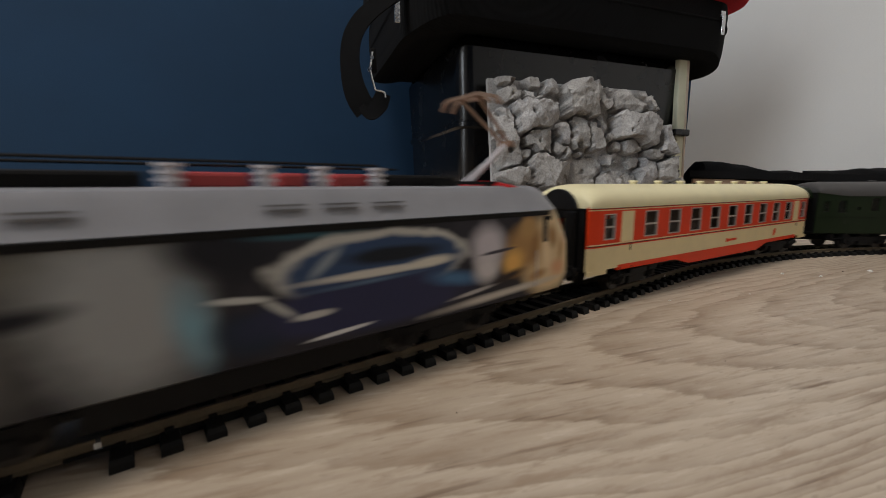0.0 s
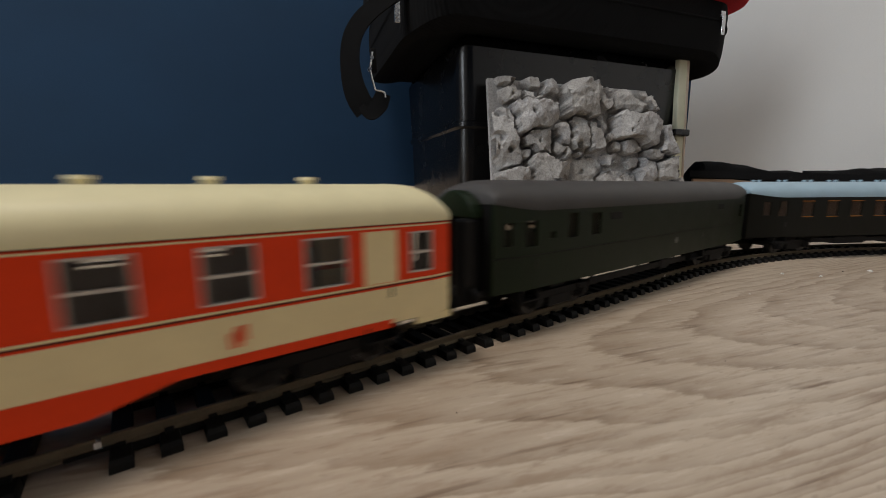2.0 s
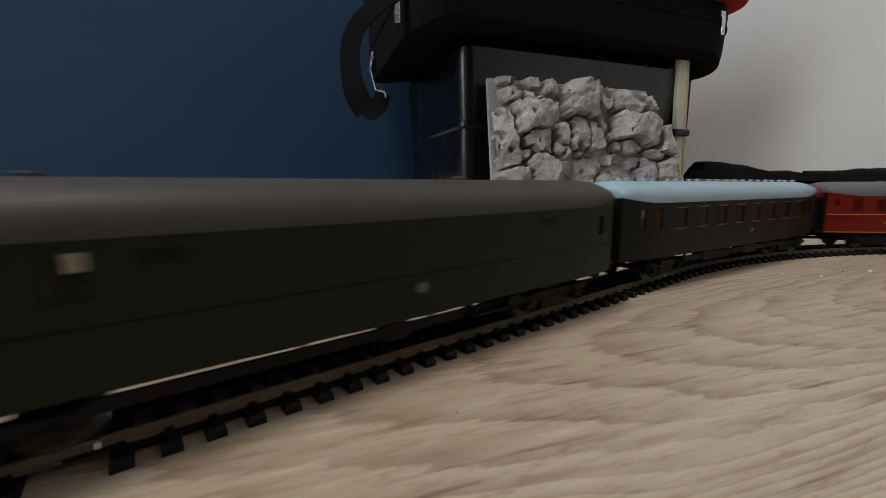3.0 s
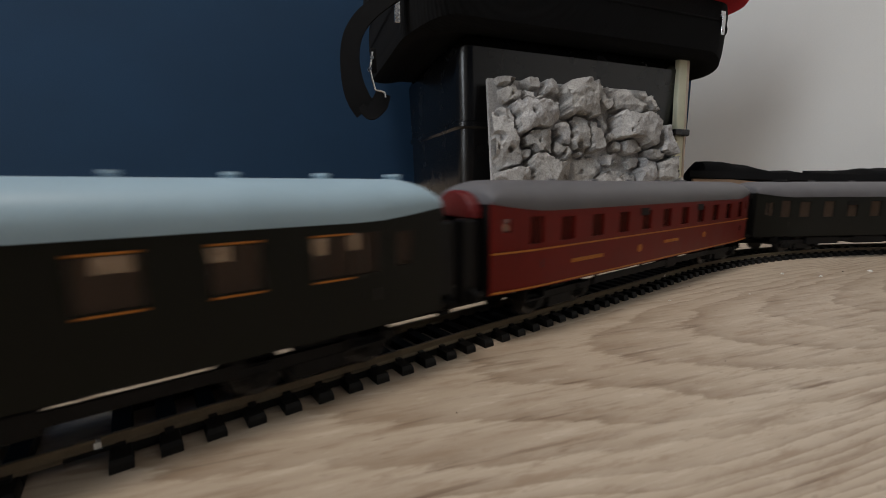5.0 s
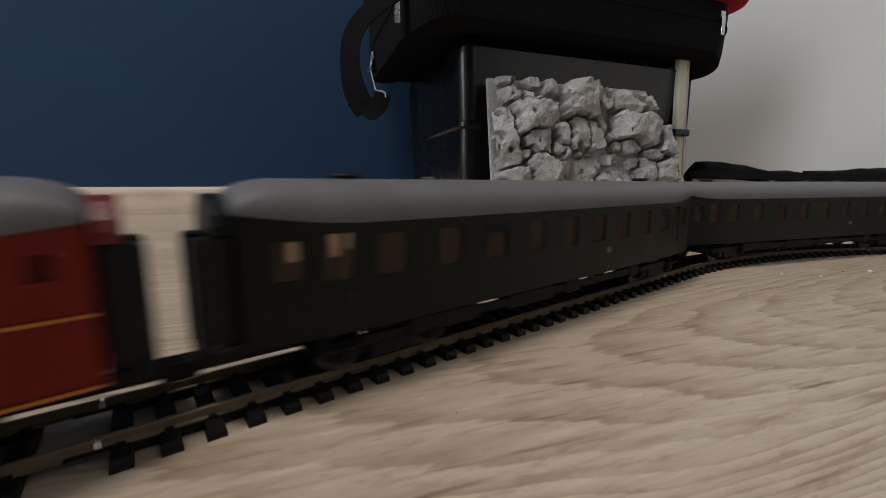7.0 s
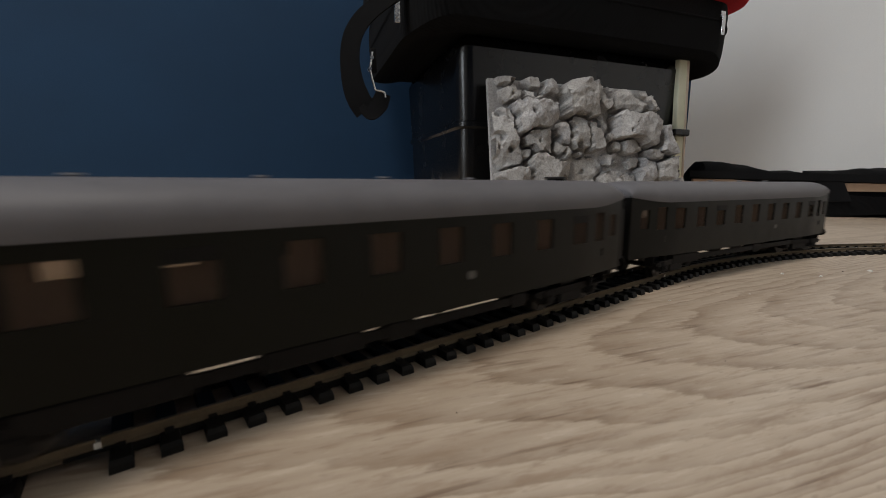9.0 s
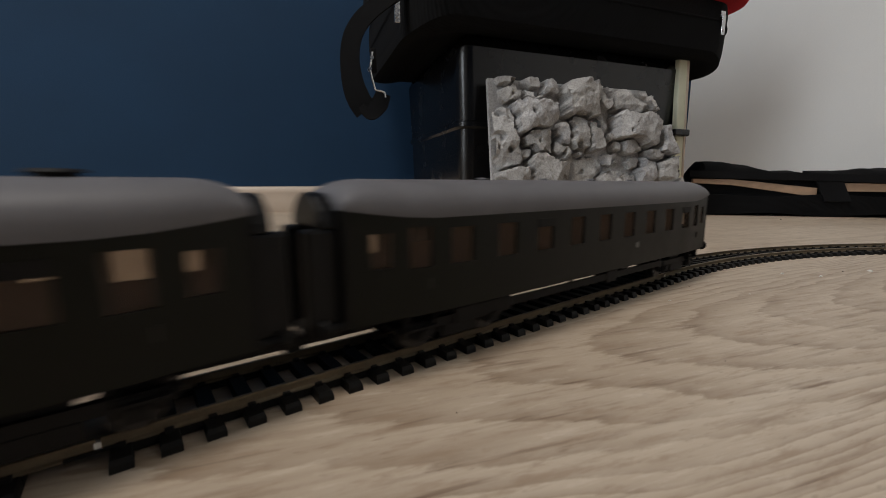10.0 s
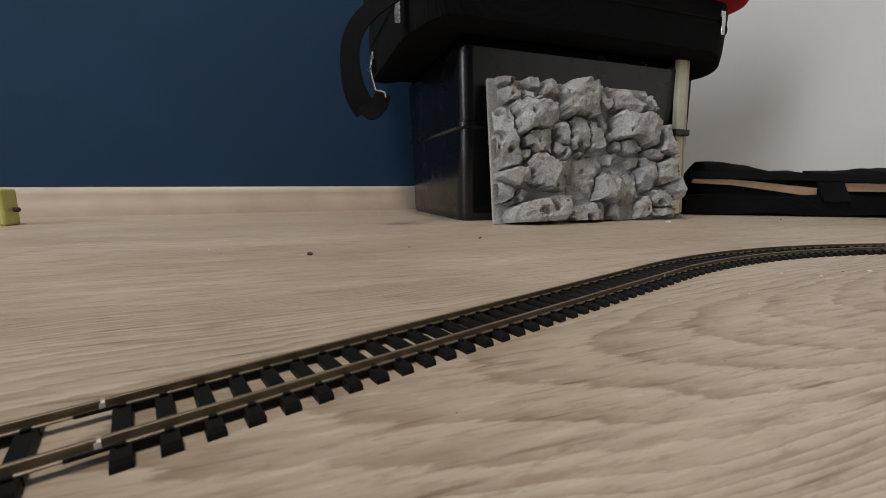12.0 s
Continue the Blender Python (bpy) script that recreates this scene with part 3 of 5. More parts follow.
def build_case():
    case = empty("carry_case", "black nylon carry case with red trim lying on the tub", "bag")
    case.matrix_world = BENCH @ pose(0, 0, 0.2505)
    x0, x1, y0, y1 = -0.085, 0.448, -0.048, 0.27

    def ring(z, g, r, sag=0.0):
        out = []
        for x, y, zz in rounded_rect(x0 - g, x1 + g, y0 - g, y1 + g, r, z, 8):
            f = abs((x - (x0 + x1) / 2) / ((x1 - x0) / 2)) ** 4
            out.append((x, y, zz - sag * f + 0.0022 * noise.noise(Vector((x * 22, y * 22, z * 30)))))
        return out

    bm = bmesh.new()
    loft(bm, [ring(0.0, -0.055, 0.03, 0.0), ring(0.0, -0.03, 0.04, 0.018), ring(0.004, -0.012, 0.05, 0.030), ring(0.014, -0.002, 0.055, 0.034), ring(0.030, 0.0, 0.055, 0.030),
              ring(0.060, 0.002, 0.055, 0.008), ring(0.075, 0.0, 0.055), ring(0.088, -0.002, 0.055), ring(0.0885, -0.014, 0.05)])
    part("body", bm, M_BAG, case, smooth=True)
    # piping seam round the lower front
    bm = bmesh.new()
    pts = [(x, y - 0.001, 0.030 + 0.02 * (1 - abs((x - 0.18) / 0.27) ** 6)) for x, y, _ in rounded_rect(x0 - 0.001, x1 + 0.001, y0 - 0.001, y1 + 0.001, 0.055, 0, 8)]
    for a, b in zip(pts, pts[1:] + pts[:1]):
        cyl(bm, a, b, 0.0016, n=6)
    part("piping", bm, M_WEB, case, "black piped seam")
    bm = bmesh.new()
    loft(bm, [[(x if x > 0.1 else max(x, x0 + 0.012), y, z) for x, y, z in r] for r in (ring(0.071, 0.003, 0.055), ring(0.076, 0.020, 0.06), ring(0.086, 0.024, 0.06), ring(0.089, 0.010, 0.055))])
    part("trim", bm, M_RED, case, "red fabric rim", smooth=True)
    bm = bmesh.new()
    loft(bm, [ring(0.089, 0.010, 0.055), ring(0.12, 0.008, 0.055), ring(0.15, -0.01, 0.05), ring(0.158, -0.04, 0.04)])
    part("lid", bm, M_BAG, case, smooth=True)

    def pull(x, z, y):
        bm = bmesh.new()
        box(bm, x - 0.0045, x + 0.0045, y - 0.003, y, z + 0.004, z + 0.012)
        box(bm, x - 0.0035, x + 0.0035, y - 0.0045, y - 0.0025, z - 0.022, z + 0.006)
        cyl(bm, (x, y - 0.006, z - 0.016), (x, y - 0.002, z - 0.016), 0.0018)
        part("zip_pull", bm, M_STEEL, case, "bright metal zip pull", bevel=0.0008)

    pull(0.402, 0.046, y0 - 0.0005)
    pull(-0.0935, 0.014, y0 + 0.030)
    # carrying strap hanging over the end, folded back up into its snap hook
    def webbing(bm, pts, halves, tilt):
        pts = smooth_path(pts, 7)
        rings = []
        for i, p in enumerate(pts):
            tan = (pts[min(i + 1, len(pts) - 1)] - pts[max(i - 1, 0)]).normalized()
            axis = (Vector((tan.z, 0, -tan.x)).normalized() + Vector((0, tilt, 0))).normalized()
            nor = tan.cross(axis).normalized() * 0.0013
            a = axis * float(np.interp(i / (len(pts) - 1), [k / (len(halves) - 1) for k in range(len(halves))], halves))
            rings.append([p + a + nor, p + a - nor, p - a - nor, p - a + nor])
        loft(bm, rings)

    bm = bmesh.new()
    webbing(bm, [(-0.060, -0.010, 0.050), (-0.085, -0.018, 0.031), (-0.1104, -0.026, 0.0115), (-0.131, -0.030, -0.0063), (-0.1437, -0.030, -0.0228), (-0.150, -0.030, -0.0392),
                 (-0.152, -0.030, -0.0601), (-0.1490, -0.030, -0.0845), (-0.1425, -0.030, -0.102), (-0.1350, -0.030, -0.1125)], (0.0075, 0.0085, 0.0100, 0.0105, 0.0110, 0.0135, 0.0140), 0.3)
    part("strap", bm, M_WEB, case, "black woven shoulder strap")
    bm = bmesh.new()
    webbing(bm, [(-0.1420, -0.0325, -0.1085), (-0.1310, -0.0340, -0.1165), (-0.1210, -0.0355, -0.1060), (-0.1150, -0.0360, -0.0930)], (0.0040, 0.0075, 0.0105, 0.0085), -0.25)
    part("strap_end", bm, M_WEB, case, "stitched end of the strap")
    bm = bmesh.new()
    box(bm, -0.129, -0.1225, -0.037, -0.032, -0.071, -0.044)
    part("strap_tab", bm, M_WEB, case, bevel=0.001)
    bm = bmesh.new()
    hook = [(-0.1280, -0.040, -0.0495), (-0.1295, -0.040, -0.0600), (-0.1312, -0.040, -0.0680), (-0.1290, -0.040, -0.0780), (-0.1253, -0.040, -0.0910), (-0.1200, -0.040, -0.0915), (-0.1150, -0.040, -0.0925), (-0.1138, -0.040, -0.0985)]
    for a, b in zip(hook, hook[1:]):
        cyl(bm, a, b, 0.0013, n=8)
    for x, z in ((-0.1285, -0.0560), (-0.1312, -0.0680)):
        cyl(bm, (x, -0.042, z), (x, -0.036, z), 0.0022, n=12)
    part("snap_hook", bm, M_STEEL, case, "bright steel snap hook", smooth=True)


def build_stick():
    stick = empty("resin_strip", "pale yellow translucent strip upright beside the tub", "strip")
    stick.matrix_world = BENCH @ pose(0.378, -0.016, 0.0, -1.5, -0.8, 0)
    bm = bmesh.new()
    box(bm, -0.0095, 0.0095, -0.005, 0.005, 0.0, 0.255)
    part("bar", bm, M_STICK, stick, bevel=0.002)
    bm = bmesh.new()
    box(bm, 0.0058, 0.0104, -0.0062, 0.0062, 0.004, 0.252)
    part("edge_strip", bm, M_SKIRT, stick, "tan wooden edge", bevel=0.001)


def build_yellow_block():
    blk = empty("yellow_block", "yellow plastic block standing on the floor", "block")
    blk.matrix_world = Matrix.Translation((-0.555, 0.512, 0)) @ pose(0, 0, 0, 0, 0, 19.4)
    bm = bmesh.new()
    box(bm, -0.07, 0.0, 0.0, 0.03, 0.0, 0.047)
    part("body", bm, M_YELLOW, blk, bevel=0.003)
    bm = bmesh.new()
    cyl(bm, (0, 0.018, 0.020), (0.006, 0.018, 0.020), 0.003)
    part("peg", bm, M_CHIP, blk, "dark peg", bevel=0.0005)


def build_floor_bag():
    bag = empty("soft_bag", "long black soft bag with a tan stripe on the floor", "bag")
    bag.matrix_world = Matrix.Translation((0.415, 0.700, 0)) @ pose(0, 0, 0, 0, 0, -16.5)
    n, length = 40, 0.40

    def top(x):
        return 0.090 - 0.085 * x + 0.05 * max(0.0, x - 0.2) + 0.005 * math.sin(x * 23 + 1) * (x > 0.02) + 0.005 * noise.noise(Vector((x * 34, 0, 3)))

    bm = bmesh.new()
    rings = []
    for i in range(n + 1):
        x = i / n * length
        e = min(1.0, 0.55 + 6 * min(i / n, 1 - i / n))
        hgt, ring = top(x) * e, []
        for k in range(26):
            a = k / 26 * math.tau
            cy, cz = math.cos(a), math.sin(a)
            y = 0.05 + 0.05 * e * math.copysign(abs(cy) ** 0.6, cy)
            z = hgt / 2 + hgt / 2 * math.copysign(abs(cz) ** 0.7, cz)
            r = 0.004 * noise.noise(Vector((x * 25, k * 0.5, 1.0))) + 0.002 * noise.noise(Vector((x * 70, k * 1.1, 4.0)))
            ring.append((x, y + r * cy, max(0.0, z + r * (cz if z > 0.006 else 0))))
        rings.append(ring)
    loft(bm, rings)
    part("body", bm, M_BAG, bag, smooth=True)

    def band(name, x0, x1, zf, half, mat, label, proud):
        bm = bmesh.new()
        rings = []
        for i in range(25):
            x = x0 + (x1 - x0) * i / 24
            z = zf(x)
            rings.append([(x, -0.0015 - proud, z - half(x)), (x, 0.006, z - half(x)), (x, 0.006, z + half(x)), (x, -0.0015 - proud, z + half(x))])
        loft(bm, rings)
        part(name, bm, mat, bag, label, bevel=0.0008)

    band("stripe", 0.010, 0.185, lambda x: 0.0575 - 0.045 * x - 0.010 * max(0, (x - 0.07) / 0.1), lambda x: 0.0035 + 0.020 * x, M_TAN, "tan woven stripe", 0.003)
    band("stripe", 0.215, 0.38, lambda x: 0.046 - 0.01 * (x - 0.215), lambda x: 0.0065, M_TAN, "tan woven stripe", 0.003)
    band("lower_roll", 0.0, 0.385, lambda x: 0.018, lambda x: 0.015 + 0.002 * math.sin(x * 40), M_BAG, "", 0.010)
    bm = bmesh.new()
    loop = [(0.195, 0.03, 0.071), (0.195, 0.004, 0.067), (0.198, -0.005, 0.056), (0.203, -0.009, 0.040), (0.208, -0.014, 0.024)]
    ribbon(bm, smooth_path(loop, 6), 0.017, 0.002, (1, 0, 0))
    part("strap", bm, M_WEB, bag, "black strap across the bag")
    bm = bmesh.new()
    ribbon(bm, smooth_path([(0.005, -0.001, 0.068), (0.10, -0.005, 0.064), (0.19, -0.004, 0.061), (0.30, -0.005, 0.056), (0.38, 0.0, 0.052)], 8), 0.006, 0.003, (0, 0.3, 1))
    part("flap_edge", bm, M_WEB, bag)


def build_crumbs():
    rng = random.Random(11)

    def bit(name, label, cat, x, y, sx, sy, sz, mat, group):
        bm = bmesh.new()
        bmesh.ops.create_icosphere(bm, subdivisions=1, radius=1.0)
        turn = rng.uniform(0, 3)
        for v in bm.verts:
            v.co *= rng.uniform(0.65, 1.2)
            v.co = Vector((v.co.x * sx, v.co.y * sy, max(0.0, v.co.z * sz + sz * 0.5)))
        ob = link(name, bm, mat)
        ob.matrix_world = Matrix.Translation((x, y, 0)) @ Matrix.Rotation(turn, 4, "Z")
        tagged(ob, label, cat, group)

    for x, y, r in CRUMBS:
        bit("crumb", "tiny white crumb lying on the floor", "crumb", x, y, r, r * 0.7, r * 0.5, M_CRUMB_GLINT, "crumbs on the floor")
    for x, y, r in CHIPS:
        bit("chip", "small dark chip lying on the floor", "chip", x, y, r, r * 0.5, r * 0.35, M_CHIP, "chips on the floor")


build_tub()
build_rock_panel()
build_case()
build_stick()
build_yellow_block()
build_floor_bag()

CRUMBS = [(0.196, 0.228, 0.0013), (0.254, 0.235, 0.0015), (0.212, 0.221, 0.001), (0.101, 0.174, 0.0008), (0.307, 0.547, 0.0042), (-0.456, 0.674, 0.0021), (0.145, 0.185, 0.0005), (0.141, 0.209, 0.0005), (-0.187, 0.318, 0.0009), (-0.189, 0.366, 0.0007), (-0.112, 0.704, 0.0012), (0.536, 0.688, 0.0022), (0.549, 0.675, 0.0022)]
CHIPS = [(-0.099, 0.296, 0.0046), (-0.068, 0.204, 0.0005), (-0.095, 0.83, 0.0018), (0.237, 0.234, 0.0008), (0.036, 0.387, 0.0029), (-0.028, 0.331, 0.0014), (0.083, 0.112, 0.0003), (-0.169, 0.302, 0.0009), (0.493, 0.588, 0.0019), (0.125, 0.199, 0.0004), (0.003, 0.085, 0.0003), (-0.075, 0.202, 0.0004)]
build_crumbs()

# ---------------------------------------------------------------- railway
TRACK_AT, TRACK_TURN = Vector((-0.0573, 0.0668)), 0.6582
CENTRE_OFF, STRAIGHT_A, STRAIGHT_B, CURVE_R, RAIL_TOP = 0.01536, -0.2355, 0.24, 0.405, 0.0046
STRAIGHT = STRAIGHT_B - STRAIGHT_A
LAP = 2 * STRAIGHT + math.tau * CURVE_R
DIR_S = Vector((math.cos(TRACK_TURN), math.sin(TRACK_TURN)))
DIR_N = Vector((-math.sin(TRACK_TURN), math.cos(TRACK_TURN)))


def on_track(s):
    """Place and heading on the oval's centre line, s metres along it."""
    s = (s - STRAIGHT_A) % LAP
    if s < STRAIGHT:
        p, h = Vector((STRAIGHT_A + s, CENTRE_OFF)), 0.0
    elif s < STRAIGHT + math.pi * CURVE_R:
        a = (s - STRAIGHT) / CURVE_R
        p, h = Vector((STRAIGHT_B + CURVE_R * math.sin(a), CENTRE_OFF - CURVE_R + CURVE_R * math.cos(a))), -a
    elif s < 2 * STRAIGHT + math.pi * CURVE_R:
        p, h = Vector((STRAIGHT_B - (s - STRAIGHT - math.pi * CURVE_R), CENTRE_OFF - 2 * CURVE_R)), -math.pi
    else:
        a = (s - 2 * STRAIGHT - math.pi * CURVE_R) / CURVE_R
        p, h = Vector((STRAIGHT_A - CURVE_R * math.sin(a), CENTRE_OFF - CURVE_R - CURVE_R * math.cos(a))), -math.pi - a
    return TRACK_AT + DIR_S * p.x + DIR_N * p.y, TRACK_TURN + h


def track_pose(s, z=0.0):
    p, h = on_track(s)
    return Matrix.Translation((p.x, p.y, z)) @ Matrix.Rotation(h, 4, "Z")


def sleeper_mesh():
    bm = bmesh.new()
    a, b, l, hgt = 0.00185, 0.00160, 0.01536, 0.0023
    rings = [[(-a, -l, 0), (a, -l, 0), (a, l, 0), (-a, l, 0)], [(-a, -l + 0.0002, 0.0013), (a, -l + 0.0002, 0.0013), (a, l - 0.0002, 0.0013), (-a, l - 0.0002, 0.0013)],
             [(-b, -l + 0.0007, hgt), (b, -l + 0.0007, hgt), (b, l - 0.0007, hgt), (-b, l - 0.0007, hgt)]]
    loft(bm, rings)
    for side in (-1, 1):
        for off in (-0.0016, 0.0016):
            y = side * 0.00875 + off
            box(bm, -0.0008, 0.0008, y - 0.0006, y + 0.0006, hgt - 0.0002, hgt + 0.0007)
    return bm


RAIL_PROFILE = [(-0.0011, 0.0022), (0.0011, 0.0022), (0.0011, 0.0025), (0.0004, 0.0028), (0.0004, 0.0037), (0.00055, 0.0039), (0.00055, 0.0045), (0.00042, 0.0046),
                (-0.00042, 0.0046), (-0.00055, 0.0045), (-0.00055, 0.0039), (-0.0004, 0.0037), (-0.0004, 0.0028), (-0.0011, 0.0025)]


def build_track():
    joints = [-0.2355, -0.0045, 0.2265]
    rest = (LAP + joints[0] - joints[-1]) / 14
    joints += [joints[-1] + rest * (k + 1) for k in range(14)]
    pattern = None
    for a, b in zip(joints, joints[1:]):
        mid = track_pose((a + b) / 2)
        back_m = mid.inverted()
        straight = b <= 0.24
        sec = empty("track_section", ("straight" if straight else "curved") + " model railway track with black sleepers lying on the floor", "track", "track sections")
        sec.matrix_world = mid
        n = 2 if straight else 22
        for side in (-1, 1):
            bm = bmesh.new()
            rings = []
            for k in range(n + 1):
                m = back_m @ track_pose(a + 0.0004 + (b - a - 0.0008) * k / n)
                rings.append([m @ Vector((0, side * 0.0088 + y, z)) for y, z in RAIL_PROFILE])
            loft(bm, rings)
            part("rail", bm, M_RAIL, sec, "dull brass-brown rail", smooth=True)
            bm = bmesh.new()
            m = back_m @ track_pose(b)
            for p in [(-0.005, 0.004)]:
                v = []
                for f in box(bm, p[0], p[1], side * 0.0088 - 0.00125, side * 0.0088 + 0.00125, 0.0020, 0.0027):
                    v += f.verts
                for q in set(v):
                    q.co = m @ q.co
            part("rail_joiner", bm, M_SLEEPER, sec, "dark rail joiner")
            if straight:
                # small matte white block paints the shine of the bare rail end
                bm = bmesh.new()
                for q in {q for f in box(bm, -0.0007, 0.0004, side * 0.0088 - 0.0007, side * 0.0088 + 0.0007, 0.0024, 0.0039) for q in f.verts}:
                    q.co = m @ q.co
                part("rail_end", bm, M_CRUMB_GLINT, sec, "bare rail end, its shine painted white")
        for side in (-1, 1):
            bm = bmesh.new()
            rings = []
            for k in range(n + 1):
                m = back_m @ track_pose(a + 0.004 + (b - a - (0.014 if abs(b + 0.0045) < 1e-6 else 0.008)) * k / n)
                rings.append([m @ Vector((0, side * 0.0088 + y, z)) for y, z in ((-0.0014, 0.0004), (0.0014, 0.0004), (0.0014, 0.0022), (-0.0014, 0.0022))])
            loft(bm, rings)
            part("sleeper_web", bm, M_SLEEPER, sec)
        first = a + (0.0032 if abs(a + 0.0045) < 1e-6 else 0.0045)
        last = b - (0.0120 if abs(b + 0.0045) < 1e-6 else 0.0040)
        count = int(round((last - first) / 0.0077))
        for k in range(count + 1):
            m = back_m @ track_pose(first + (last - first) * k / count)
            if pattern is None:
                pattern = part("sleeper", sleeper_mesh(), M_SLEEPER, sec)
                pattern.matrix_basis = m
            else:
                share("sleeper", pattern, sec, m)


build_track()


# ---------------------------------------------------------------- rolling stock
# own axes: x along the track away from the engine, -y the side that faces into the oval, z up from the rail head
VEHICLES = []  # thing, middle at 0 s, half of the pivot distance, bogies
HALF_W, FLOOR_Z, EAVE_Z = 0.0163, 0.0115, 0.0378


def taper(x, half, amount, run):
    e = abs(x) - (half - run)
    return 1 - amount * (max(0.0, e) / run) ** 1.5 if amount else 1.0


def wall_grid(bm, xs, zs, hole, paint, y_out, y_in):
    """A wall with real openings: cells of a grid, left out where hole(x, z) says so."""
    nx, nz = len(xs) - 1, len(zs) - 1
    solid = [[not hole((xs[i] + xs[i + 1]) / 2, (zs[j] + zs[j + 1]) / 2) for j in range(nz)] for i in range(nx)]
    vo = {}

    def v(i, j, y):
        if (i, j, y) not in vo:
            vo[i, j, y] = bm.verts.new((xs[i], y, zs[j]))
        return vo[i, j, y]

    def full(i, j):
        return 0 <= i < nx and 0 <= j < nz and solid[i][j]

    for i in range(nx):
        for j in range(nz):
            if not solid[i][j]:
                continue
            mi = paint((xs[i] + xs[i + 1]) / 2, (zs[j] + zs[j + 1]) / 2)
            quads = [[(i, j, y_out), (i + 1, j, y_out), (i + 1, j + 1, y_out), (i, j + 1, y_out)], [(i, j, y_in), (i, j + 1, y_in), (i + 1, j + 1, y_in), (i + 1, j, y_in)]]
            for di, dj, e0, e1 in ((-1, 0, (i, j), (i, j + 1)), (1, 0, (i + 1, j), (i + 1, j + 1)), (0, -1, (i, j), (i + 1, j)), (0, 1, (i, j + 1), (i + 1, j + 1))):
                if not full(i + di, j + dj):
                    quads.append([(*e0, y_out), (*e1, y_out), (*e1, y_in), (*e0, y_in)])
            for q in quads:
                bm.faces.new([v(*p) for p in q]).material_index = mi


def wheelset_mesh():
    bm = bmesh.new()
    cyl(bm, (0, -0.0125, 0), (0, 0.0125, 0), 0.0009, n=8)
    for side in (-1, 1):
        cyl(bm, (0, side * 0.0072, 0), (0, side * 0.0078, 0), 0.0062, n=24)
        cyl(bm, (0, side * 0.0078, 0), (0, side * 0.0104, 0), 0.0053, 0.0052, n=24)
        cyl(bm, (0, side * 0.0104, 0), (0, side * 0.0108, 0), 0.0022, n=12)
        for k in range(4):
            a = k * math.tau / 4
            c, s = math.cos(a) * 0.0035, math.sin(a) * 0.0035
            cyl(bm, (c, side * 0.0103, s), (c, side * 0.01065, s), 0.0009, n=8)
    return bm


def bogie_mesh():
    bm = bmesh.new()
    for side in (-1, 1):
        y = side * 0.0128
        box(bm, -0.0195, 0.0195, y - 0.0010, y + 0.0010, 0.0062, 0.0088)
        box(bm, -0.0070, 0.0070, y - 0.0012, y + 0.0012, 0.0028, 0.0062)
        for x in (-0.0135, 0.0135):
            box(bm, x - 0.0026, x + 0.0026, y - 0.0016, y + 0.0016, 0.0034, 0.0085)
            cyl(bm, (x, y + side * 0.001, 0.0053), (x, y + side * 0.0024, 0.0053), 0.0016, n=10)
            for dx in (-0.0042, 0.0042):
                cyl(bm, (x + dx, y, 0.0045), (x + dx, y, 0.0085), 0.0010, n=8)
        box(bm, -0.0215, -0.0195, -0.0135, 0.0135, 0.0066, 0.0082)
        box(bm, 0.0195, 0.0215, -0.0135, 0.0135, 0.0066, 0.0082)
    box(bm, -0.0050, 0.0050, -0.0125, 0.0125, 0.0070, 0.0105)
    return bm


PATTERN = {}


def add_bogies(thing, pivots):
    out = []
    for x in pivots:
        if "bogie" not in PATTERN:
            bg = PATTERN["bogie"] = part("bogie", bogie_mesh(), M_BLACK, thing, "black bogie frame")
        else:
            bg = share("bogie", PATTERN["bogie"], thing, Matrix())
            tagged(bg, "black bogie frame")
        wheels = []
        for wx in (-0.0135, 0.0135):
            if "wheel" not in PATTERN:
                wh = PATTERN["wheel"] = part("wheelset", wheelset_mesh(), M_WHEEL, bg, "dark steel wheelset", smooth=True)
            else:
                wh = share("wheelset", PATTERN["wheel"], bg, Matrix())
                tagged(wh, "dark steel wheelset")
            wheels.append((wh, wx))
        out.append((bg, x, wheels))
    return out


